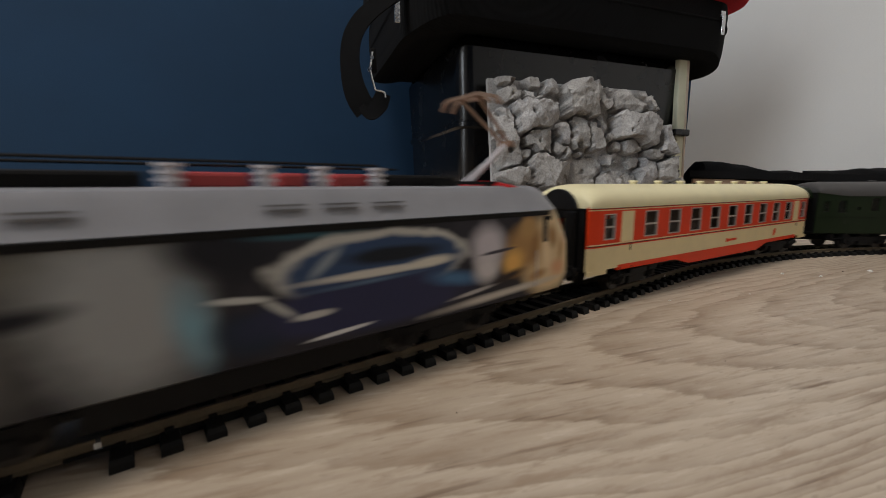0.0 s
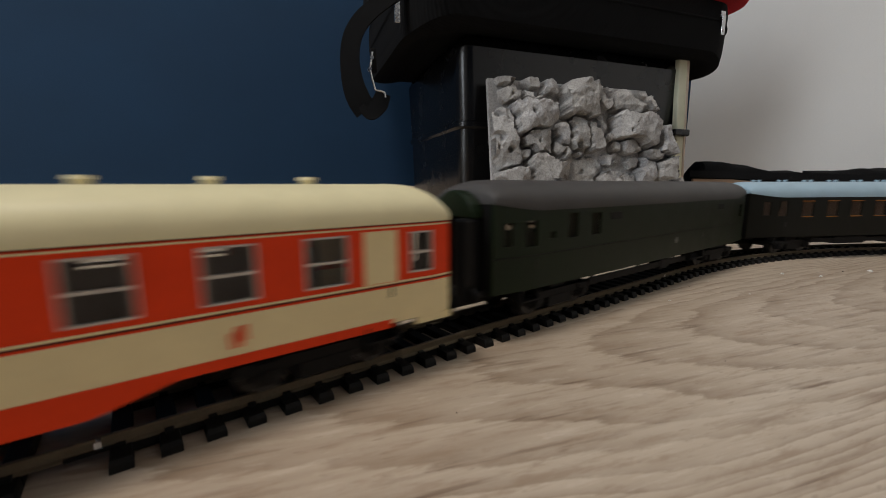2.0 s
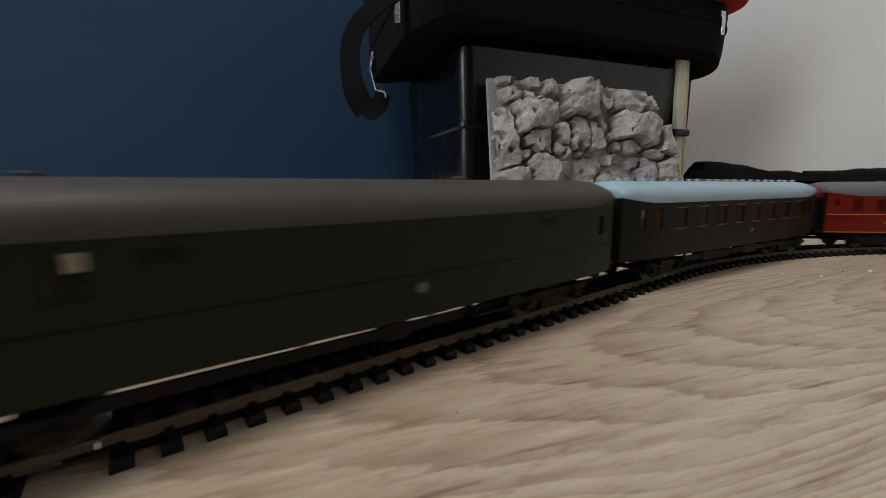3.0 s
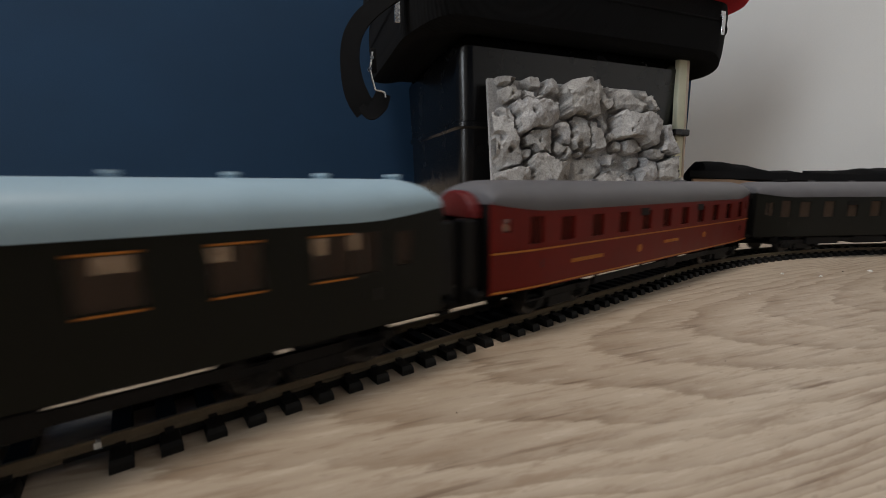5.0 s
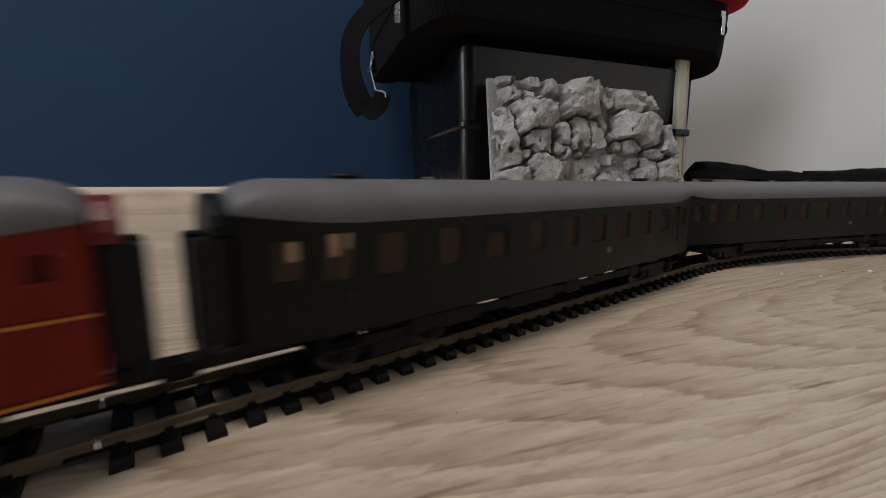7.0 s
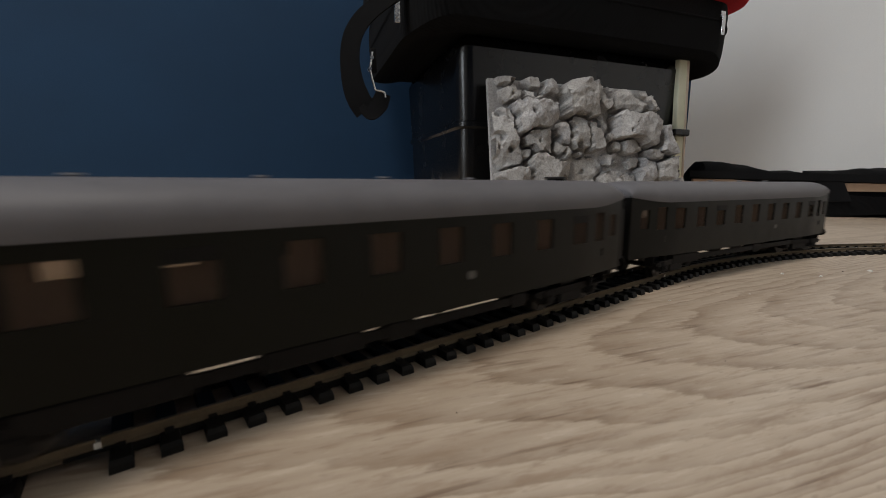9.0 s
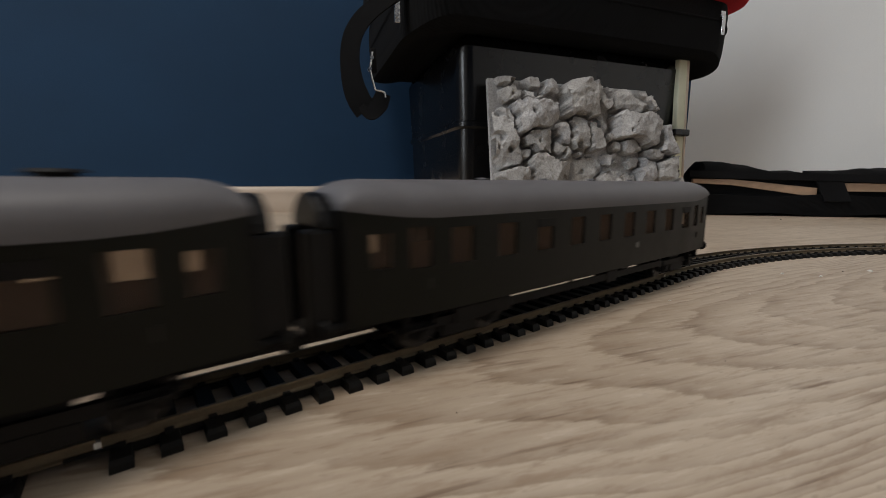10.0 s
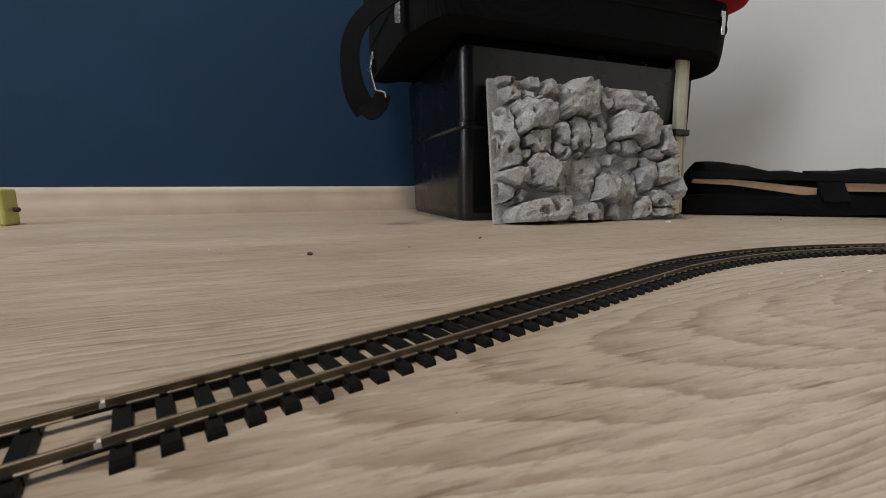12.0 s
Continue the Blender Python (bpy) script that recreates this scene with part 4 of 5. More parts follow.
def add_ends(thing, half, end_mat, top_mat, tall=0.0375, deep=0.0080):
    """End walls, gangways, buffers and couplers."""
    for side in (-1, 1):
        bm = bmesh.new()
        e = side * half
        xi = e - side * 0.0016
        lo, hi = min(e - side * 0.0003, xi), max(e - side * 0.0003, xi)
        w = 0.0133
        box(bm, lo, hi, -w, -0.0042, FLOOR_Z, tall + 0.003)
        box(bm, lo, hi, 0.0042, w, FLOOR_Z, tall + 0.003)
        box(bm, lo, hi, -0.0042, 0.0042, 0.0345, tall + 0.003)
        part("end_wall", bm, end_mat, thing)
        bm = bmesh.new()
        lo, hi = min(e, e + side * deep), max(e, e + side * deep)
        box(bm, lo, hi, -0.0100, -0.0046, 0.0088, 0.0362)
        box(bm, lo, hi, 0.0046, 0.0100, 0.0088, 0.0362)
        part("gangway", bm, M_RUBBER, thing, "glossy black gangway bellows", bevel=0.0009)
        bm = bmesh.new()
        ring = []
        for k in range(13):
            a = math.pi * k / 12
            ring.append((0.0103 * math.cos(a), 0.0362 + 0.0088 * math.sin(a)))
        loft(bm, [[(x, y, z) for y, z in ring] for x in (min(e, e + side * 0.57 * deep), max(e, e + side * 0.57 * deep))])
        part("gangway_hood", bm, top_mat, thing, bevel=0.0006)
        bm = bmesh.new()
        box(bm, lo, hi, -0.0046, 0.0046, 0.0092, 0.0106)
        part("gangway_step", bm, M_BLACK, thing)
        bm = bmesh.new()
        box(bm, xi - 0.0004, xi + 0.0004, -0.0042, 0.0042, 0.0106, 0.0235)
        box(bm, xi - 0.0004, xi + 0.0004, -0.0042, -0.0022, 0.0235, 0.0345)
        box(bm, xi - 0.0004, xi + 0.0004, 0.0022, 0.0042, 0.0235, 0.0345)
        box(bm, xi - 0.0004, xi + 0.0004, -0.0022, 0.0022, 0.0325, 0.0345)
        part("end_door", bm, M_BLACK, thing)
        for y in (-0.0105, 0.0105):
            bm = bmesh.new()
            cyl(bm, (e - side * 0.001, y, 0.0115), (e + side * 0.0045, y, 0.0115), 0.0011, n=10)
            cyl(bm, (e + side * 0.0045, y, 0.0115), (e + side * 0.0056, y, 0.0115), 0.0026, 0.0023, n=16)
            part("buffer", bm, M_BLACK, thing)
        bm = bmesh.new()
        lo, hi = min(e - side * 0.02, e + side * 0.0098), max(e - side * 0.02, e + side * 0.0098)
        box(bm, lo, hi, -0.0016, 0.0016, 0.0054, 0.0072)
        box(bm, (hi if side > 0 else lo) - 0.0022, (hi if side > 0 else lo) + 0.0022, -0.0032, 0.0032, 0.0048, 0.0085)
        part("coupler", bm, M_BLACK, thing)


def eave_at(x, half, tap, run):
    """Height of the eave; on the coaches with drawn-in ends it is higher and rises towards the end."""
    return EAVE_Z if tap <= 0.06 else EAVE_Z + 0.0008 + 0.0027 * max(0.0, (abs(x) - (half - 0.023)) / 0.023) ** 1.3


def add_roof(thing, half, mat, label, tap, run, rise=0.0090, dome=0.010):
    crest = EAVE_Z + 0.0002 + rise + (0.0014 if tap > 0.06 else 0.0)
    bm = bmesh.new()
    xs = [-half + dome * (1 - math.cos(k / 6 * math.pi / 2)) for k in range(7)]
    xs += [-half + run * k / 4 for k in range(1, 5) if run * k / 4 > dome] if tap else []
    xs = sorted(set(xs + [-x for x in xs] + [0.0]))
    rings = []
    for x in xs:
        g = min(1.0, (half - abs(x)) / dome)
        g = math.sqrt(max(0.0, 1 - (1 - g) ** 2))
        w = (HALF_W + 0.0005) * taper(x, half, tap, run)
        ez = eave_at(x, half, tap, run)
        ring = [(x, w, ez - 0.0006), (x, w, ez + 0.0002)]
        for k in range(1, 20):
            a = math.pi * k / 20
            c, s = math.cos(a), math.sin(a)
            ring.append((x, w * math.copysign(abs(c) ** 0.82, c), ez + 0.0002 + (crest - ez - 0.0002) * (0.35 + 0.65 * g) * s ** 0.85))
        ring += [(x, -w, ez + 0.0002), (x, -w, ez - 0.0006)]
        rings.append(ring)
    loft(bm, rings)
    part("roof", bm, mat, thing, label, smooth=True)


def build_coach(name, label, s0, s1, windows, doors, paints, paint, roof, roof_label, hood, interior, tap=0.0, run=0.024, frames=None, vents=(), skirt=None, low=None, see=0.0300, glass=None, boxes=((-0.024, 0.013), (0.016, 0.009))):
    """windows and doors: (x from the left end, half width, sill, head); paint(x, z) picks one of paints."""
    L = s1 - s0
    half = L / 2
    thing = empty(name, label, "train carriage", "carriages of the train")
    opens = [(x - half, w, a, b) for x, w, a, b in windows]
    cut_x = {-half, half}
    cut_z = {FLOOR_Z, EAVE_Z}
    for x, w, a, b in opens + [(x - half, w, a, b) for x, w, a, b in doors]:
        cut_x |= {round(x - w, 6), round(x + w, 6)}
        cut_z |= {a, b}
    cut_z |= set(low or ())
    if tap:
        cut_x |= {round(sg * (half - run * k / 5), 6) for k in range(1, 6) for sg in (-1, 1)}
    xs, zs = sorted(cut_x), sorted(cut_z)

    def hole(x, z):
        return any(abs(x - wx) < w and a < z < b for wx, w, a, b in opens)

    for side in (-1, 1):
        bm = bmesh.new()
        wall_grid(bm, xs, zs, hole, lambda x, z: paint(x + half, z), side * HALF_W, side * (HALF_W - 0.0011))
        for v in bm.verts:
            v.co.y *= taper(v.co.x, half, tap, run)
            if v.co.z > EAVE_Z - 0.0001:
                v.co.z = eave_at(v.co.x, half, tap, run)
        part("side_wall", bm, paints, thing)
        for wx, w, a, b in opens:
            bm = bmesh.new()
            y = side * (HALF_W - 0.0006) * taper(wx, half, tap, run)
            tilt = side * (HALF_W - 0.0006) * (taper(wx + w, half, tap, run) - taper(wx - w, half, tap, run)) / 2
            q = [bm.verts.new(p) for p in ((wx - w, y - tilt, a), (wx + w, y + tilt, a), (wx + w, y + tilt, b), (wx - w, y - tilt, b))]
            bm.faces.new(q)
            pane = part("window_pane", bm, glass or M_PANE, thing)
            if frames:
                bm = bmesh.new()
                yo, yi = side * (HALF_W + 0.0002), side * (HALF_W - 0.0009)
                lo, hi, t = min(yo, yi), max(yo, yi), 0.00042
                box(bm, wx - w, wx - w + t, lo, hi, a, b)
                box(bm, wx + w - t, wx + w, lo, hi, a, b)
                box(bm, wx - w + t, wx + w - t, lo, hi, a, a + t)
                box(bm, wx - w + t, wx + w - t, lo, hi, b - t, b)
                mid = a + (b - a) * 0.48
                box(bm, wx - w + t, wx + w - t, lo, hi, mid - t / 2, mid + t)
                part("frame", bm, frames, pane, "silver window frame")
        # door outlines with handles
        for x, w, a, b in doors:
            bm = bmesh.new()
            x -= half
            yo = side * (HALF_W + 0.0003) * taper(x, half, tap, run)
            lo, hi = min(yo, yo - side * 0.0012), max(yo, yo - side * 0.0012)
            box(bm, x + w * 0.55, x + w * 0.65, lo, hi, 0.0185, 0.0215)
            part("door_handle", bm, M_WHEEL, thing)
            bm = bmesh.new()
            lo, hi = min(yo, yo - side * 0.005), max(yo, yo - side * 0.005)
            box(bm, x - w, x + w, lo, hi, 0.0072, 0.0078)
            box(bm, x - w, x - w + 0.0005, lo, hi, 0.0078, FLOOR_Z)
            box(bm, x + w - 0.0005, x + w, lo, hi, 0.0078, FLOOR_Z)
            part("footstep", bm, M_BLACK, thing)
    bm = bmesh.new()
    box(bm, -half + 0.001, half - 0.001, -0.0128, 0.0128, FLOOR_Z - 0.0008, FLOOR_Z + 0.0012)
    box(bm, -half + 0.07, half - 0.07, -0.0020, 0.0020, 0.0088, FLOOR_Z - 0.0008)
    for k in (-0.022, 0.002, 0.024):
        box(bm, k - 0.006, k + 0.006, -0.0075, 0.0075, 0.0078, FLOOR_Z - 0.0008)
    part("underframe", bm, M_BLACK, thing)
    if tap > 0.06:
        for side in (-1, 1):
            bm = bmesh.new()
            y0, y1 = sorted((side * 0.0132, side * 0.0142))
            box(bm, -0.056, 0.056, y0, y1, 0.0070, 0.0097)
            for k in (-0.054, -0.018, 0.018, 0.054):
                box(bm, k - 0.0008, k + 0.0008, y0, y1, 0.0097, FLOOR_Z)
            part("truss", bm, M_BLACK, thing, "black truss beam under the floor")
    for x, w in (boxes if not skirt or tap > 0.06 else ()):
        for side in (-1, 1):
            bm = bmesh.new()
            y0, y1 = sorted((side * 0.0085, side * 0.0146))
            box(bm, x - w, x + w, y0, y1, 0.0058, FLOOR_Z - 0.0008)
            part("battery_box", bm, M_BLACK, thing, bevel=0.0004)
    # compartment benches and partitions
    bm = bmesh.new()
    spots = [x for x, w, a, b in opens if abs(x) < half - 0.03]
    for p, q in zip(spots, spots[1:]):
        m = (p + q) / 2
        box(bm, m - 0.0005, m + 0.0005, -0.0145, 0.0040, FLOOR_Z + 0.0012, 0.0372 if see else 0.0230)
        box(bm, m - 0.0042, m - 0.0005, -0.0140, 0.0036, FLOOR_Z + 0.0012, 0.0185)
        box(bm, m + 0.0005, m + 0.0042, -0.0140, 0.0036, FLOOR_Z + 0.0012, 0.0185)
    # corridor wall, open above the seat backs
    for p, q in zip([-half + 0.03] + [x + 0.0034 for x in spots], [x - 0.0034 for x in spots] + [half - 0.03]):
        if q > p and see:
            box(bm, p, q, 0.0044, 0.0050, FLOOR_Z + 0.0012, 0.0372)
    for p in spots if see else ():
        box(bm, p - 0.0034, p + 0.0034, 0.0044, 0.0050, FLOOR_Z + 0.0012, see)
    if len(spots) > 1:
        part("seats", bm, interior, thing, bevel=0.0004)
    else:
        bm.free()
    add_roof(thing, half, roof, roof_label, tap, run)
    add_ends(thing, half, M_BLACK, hood, deep=0.0080 if tap > 0.06 else 0.0022)
    for x, y, r, hgt, mat in vents:
        bm = bmesh.new()
        z = EAVE_Z + 0.0002 + (0.0104 if tap > 0.06 else 0.0090) * (1 - (abs(y) / HALF_W) ** 2.2) ** 0.5 - 0.0006
        cyl(bm, (x - half, y, z), (x - half, y, z + hgt * 0.55 + 0.0006), r * 0.75, n=14)
        cyl(bm, (x - half, y, z + hgt * 0.55 + 0.0006), (x - half, y, z + hgt + 0.0006), r, r * 0.85, n=14)
        part("roof_vent", bm, mat, thing, smooth=True)
    if skirt:
        skirt(thing, half)
    bogies = add_bogies(thing, (-(half - 0.036), half - 0.036))
    VEHICLES.append((thing, (s0 + s1) / 2, half - 0.036, bogies))
    return thing, half


def plate(thing, half, name, mat, x, z, w, hgt, side=-1, label=""):
    """A small printed mark on the side wall."""
    bm = bmesh.new()
    y = side * HALF_W
    box(bm, x - half - w, x - half + w, min(y, y + side * 0.00025), max(y, y + side * 0.00025), z - hgt, z + hgt)
    part(name, bm, mat, thing, label)


def disc(thing, half, mat, x, z, r, label):
    """A round printed mark on the side wall."""
    bm = bmesh.new()
    cyl(bm, (x - half, -HALF_W + 0.0002, z), (x - half, -HALF_W - 0.0002, z), r, n=18)
    part("emblem", bm, mat, thing, label)


def stripe(thing, half, mat, z, hgt, x0, x1, tap, run, label="", proud=0.0002):
    for side in (-1, 1):
        bm = bmesh.new()
        pts = sorted({x0, x1} | {x for x in [k * run / 5 for k in range(6)] + [2 * half - k * run / 5 for k in range(6)] if x0 < x < x1})
        rings = []
        for x in pts:
            y = side * HALF_W * taper(x - half, half, tap, run)
            rings.append([(x - half, y - side * 0.0002, z - hgt), (x - half, y + side * proud, z - hgt), (x - half, y + side * proud, z + hgt), (x - half, y - side * 0.0002, z + hgt)])
        loft(bm, rings)
        part("stripe", bm, mat, thing, label)


def build_orange_coach():
    s0, s1 = 0.1466, 0.3836
    L = s1 - s0
    win = [(0.0424 + 0.01985 * k, 0.0050, 0.0236, 0.0352) for k in range(9)]
    small = [(0.0125, 0.0036, 0.0240, 0.0348), (L - 0.0100, 0.0036, 0.0240, 0.0348)]
    doors = [(0.0248, 0.0044, 0.0225, 0.0356), (L - 0.0220, 0.0046, 0.0225, 0.0356)]

    def paint(x, z):
        if any(abs(x - d[0]) < d[1] and d[2] < z < d[3] for d in doors):
            return 1
        return 1 if z < 0.0210 else 0

    def skirt(thing, half):
        for side in (-1, 1):
            bm = bmesh.new()
            prof = [(0.0193, 0.0104), (0.066, 0.0104), (0.079, 0.0072), (L - 0.079, 0.0072), (L - 0.066, 0.0104), (L - 0.0193, 0.0104)]
            y0, y1 = side * (HALF_W - 0.0012), side * (HALF_W + 0.0001)
            top = 0.0120
            rings = [[(x - half, y0, z), (x - half, y1, z), (x - half, y1, top), (x - half, y0, top)] for x, z in prof]
            loft(bm, rings)
            part("skirt", bm, M_ORANGE, thing, "orange-red side skirt")
            for xa, xb in ((0.0, 0.0118), (L - 0.0118, L)):
                bm = bmesh.new()
                box(bm, xa - half, xb - half, min(y0, y1), max(y0, y1), 0.0096, FLOOR_Z)
                part("corner_skirt", bm, M_CREAM, thing)
        stripe(thing, half, M_BROWN, 0.0217, 0.00016, 0.0, L, 0.05, 0.006)
        stripe(thing, half, M_CREAM, 0.0222, 0.00022, 0.0, L, 0.05, 0.006, proud=0.00025)
        stripe(thing, half, M_BROWN, 0.0371, 0.00018, 0.0, L, 0.05, 0.006)
        stripe(thing, half, M_CREAM, 0.0364, 0.00018, 0.0, L, 0.05, 0.006)
        stripe(thing, half, M_ORANGE, 0.0123, 0.00035, 0.0193, L - 0.0193, 0.05, 0.006)
        for k in (-1, 0, 1):
            plate(thing, half, "emblem_bar", M_ORANGE, L - 0.055 + 0.0011 * k, 0.0165 + 0.0006 * k, 0.0004, 0.0016 if k else 0.0022, label="orange printed emblem")
        for k in range(6):
            plate(thing, half, "lettering", M_ORANGE, L - 0.119 + 0.0021 * k, 0.0160, 0.0008, 0.0006 if k else 0.0010)

    vents = [(0.0521 + 0.0216 * k, 0.0, 0.0022, 0.0017, M_ROOFCREAM) for k in range(8)]
    build_coach("passenger_carriage", "orange-red and cream model carriage with a cream roof", s0, s1, small[:1] + win + small[1:], doors, [M_ORANGE, M_CREAM], paint,
                M_ROOFCREAM, "cream roof", M_RUBBER, M_SEATS, 0.05, 0.006, M_FRAMEW, vents, skirt, (0.0210,))


def build_green_coaches():
    def plain(x, z):
        return 0

    # luggage carriage with few windows
    s0, s1 = 0.4025, 0.6231
    L = s1 - s0
    win = [(0.0060, 0.0020, 0.0270, 0.0345), (0.0163, 0.0028, 0.0262, 0.0350), (0.0275, 0.0014, 0.0282, 0.0306), (0.0390, 0.0029, 0.0276, 0.0366), (0.0540, 0.0030, 0.0276, 0.0360), (L - 0.0100, 0.0022, 0.0270, 0.0345)]

    def marks(thing, half):
        for x in (0.0675, 0.1770):
            plate(thing, half, "vent_louvre", M_BLACK, x, 0.0343, 0.0040, 0.0014, label="black louvre")
        disc(thing, half, M_EMBLEM, 0.124, 0.0195, 0.0015, "pale round printed emblem")
        stripe(thing, half, M_OLIVE, 0.0232, 0.0002, 0.0, L, 0.10, 0.020)

    build_coach("luggage_carriage", "bottle green model luggage carriage with a dark grey roof", s0, s1, win, [(0.0163, 0.0045, 0.0130, 0.0365), (0.150, 0.0080, 0.0130, 0.0365)], [M_GREEN], plain,
                M_ROOFDARK, "dark grey roof", M_GREEN, M_DARKIN, 0.10, 0.020, None, [(0.05, 0, 0.002, 0.001, M_ROOFDARK), (0.15, 0, 0.002, 0.001, M_ROOFDARK)], marks, None, 0.0275, M_GREENPANE, ((0.0066, 0.0040),))

    # pale blue roof
    s0, s1 = 0.6420, 0.8580
    L = s1 - s0
    win = [(0.0130, 0.0026, 0.0262, 0.0350)] + [(0.0245, 0.0033, 0.0255, 0.0355)] + [(0.0440 + 0.0199 * k, 0.0046, 0.0255, 0.0350) for k in range(8)] + [(L - 0.0245, 0.0033, 0.0255, 0.0355), (L - 0.0130, 0.0026, 0.0262, 0.0350)]

    def marks_b(thing, half):
        disc(thing, half, M_EMBLEM, 0.120, 0.0200, 0.0013, "pale printed emblem")
        for x, w, a, b in win[2:-2]:
            plate(thing, half, "window_sill", M_GOLD, x, a - 0.0005, w, 0.0002, label="thin gold sill line")
            plate(thing, half, "window_sill", M_GOLD, x, b + 0.0005, w, 0.0002, label="thin gold sill line")

    vents = [(0.018 + 0.0212 * k, 0.0022 * sg, 0.0013, 0.0014, M_ROOFBLUE) for k in range(10) for sg in (-1, 1)]
    build_coach("passenger_carriage", "dark olive model carriage with a pale blue roof", s0, s1, win, [(0.0245, 0.0048, 0.0125, 0.0365), (L - 0.0245, 0.0048, 0.0125, 0.0365)], [M_OLIVE], plain,
                M_ROOFBLUE, "pale blue roof", M_OLIVE, M_INTERIOR, 0.14, 0.026, None, vents, marks_b, None, 0.0285, M_TINTED)

    # three plain ones at the end of the train
    for s0, s1, first in ((1.1275, 1.3473, 0.0210), (1.3670, 1.6024, 0.0210), (1.6223, 1.8420, 0.0210)):
        L = s1 - s0
        n = 9
        gap = (L - 2 * (first + 0.0140)) / (n - 1)
        win = [(0.0095, 0.0028, 0.0255, 0.0345), (first, 0.0034, 0.0246, 0.0357)] + [(first + 0.0140 + gap * k, 0.0042, 0.0246, 0.0350) for k in range(n)] + [(L - first, 0.0034, 0.0246, 0.0357), (L - 0.0095, 0.0028, 0.0255, 0.0345)]

        def marks_c(thing, half, L=L, first=first, gap=gap):
            disc(thing, half, M_EMBLEM, L * 0.62, 0.0205, 0.0013, "pale printed emblem")
            plate(thing, half, "vent_louvre", M_BLACK, first + 0.0140 + gap * 2, 0.0340, 0.0044, 0.0014, label="black louvre")
            plate(thing, half, "vent_louvre", M_BLACK, L - first - 0.0140, 0.0340, 0.0044, 0.0014, label="black louvre")

        vents = [(x, 0.0, 0.0048, 0.0014, M_BLACK) for x in ((0.030, L - 0.030) if s1 < 1.7 else ())] + [(0.06 + 0.034 * k, 0.003, 0.0018, 0.0009, M_ROOFGREY) for k in range(4)]
        build_coach("passenger_carriage", "dark green model carriage with a grey roof", s0, s1, win, [(first, 0.0048, 0.0125, 0.0365), (L - first, 0.0048, 0.0125, 0.0365)], [M_OLIVE], plain,
                    M_ROOFGREY, "grey roof", M_RUBBER, M_INTERIOR, 0.20, 0.034, None, vents, marks_c, None, 0.0285, M_TINTED, ((-0.056, 0.013), (-0.018, 0.0125), (0.0052, 0.0048), (0.0512, 0.0033)) if s1 < 1.7 else ((-0.0641, 0.0120), (0.0100, 0.0040)))


def build_red_coach():
    s0, s1 = 0.8785, 1.1048
    L = s1 - s0
    win = [(0.0060, 0.0018, 0.0315, 0.0360), (0.0193, 0.0034, 0.0270, 0.0362)] + [(0.0360 + 0.0190 * k, 0.0040, 0.0270, 0.0355) for k in range(9)] + [(L - 0.0193, 0.0034, 0.0270, 0.0362), (L - 0.0060, 0.0018, 0.0315, 0.0360)]

    def marks(thing, half):
        stripe(thing, half, M_GOLD, 0.0250, 0.00028, 0.0, L, 0.10, 0.020, "thin gold line")
        stripe(thing, half, M_GOLD, 0.0122, 0.00028, 0.0, L, 0.10, 0.020, "thin gold line")
        disc(thing, half, M_GOLD, 0.088, 0.0190, 0.0017, "gold printed emblem")
        disc(thing, half, M_GOLD, 0.156, 0.0200, 0.0015, "gold printed emblem")
        for k in range(7):
            plate(thing, half, "lettering", M_GOLD, 0.040 + 0.0030 * k, 0.0190, 0.0011, 0.0007)
        for k in range(5):
            plate(thing, half, "lettering", M_GOLD, 0.112 + 0.0030 * k, 0.0200, 0.0011, 0.0007)
        for x in (0.0905, 0.1480):
            plate(thing, half, "vent_louvre", M_BLACK, x, 0.0350, 0.0034, 0.0016, label="black louvre")

    build_coach("sleeping_carriage", "crimson model carriage with gold lines and a grey roof", s0, s1, win, [(0.0193, 0.0048, 0.0125, 0.0365), (L - 0.0193, 0.0048, 0.0125, 0.0365)], [M_MAROON], lambda x, z: 0,
                M_ROOFGREY, "grey roof", M_HOODRED, M_DARKIN, 0.13, 0.026, None, [(0.05 + 0.03 * k, 0.003, 0.0018, 0.0009, M_ROOFGREY) for k in range(5)], marks, None, 0.0285, M_CRIMSONPANE, ((0.0108, 0.0050),))


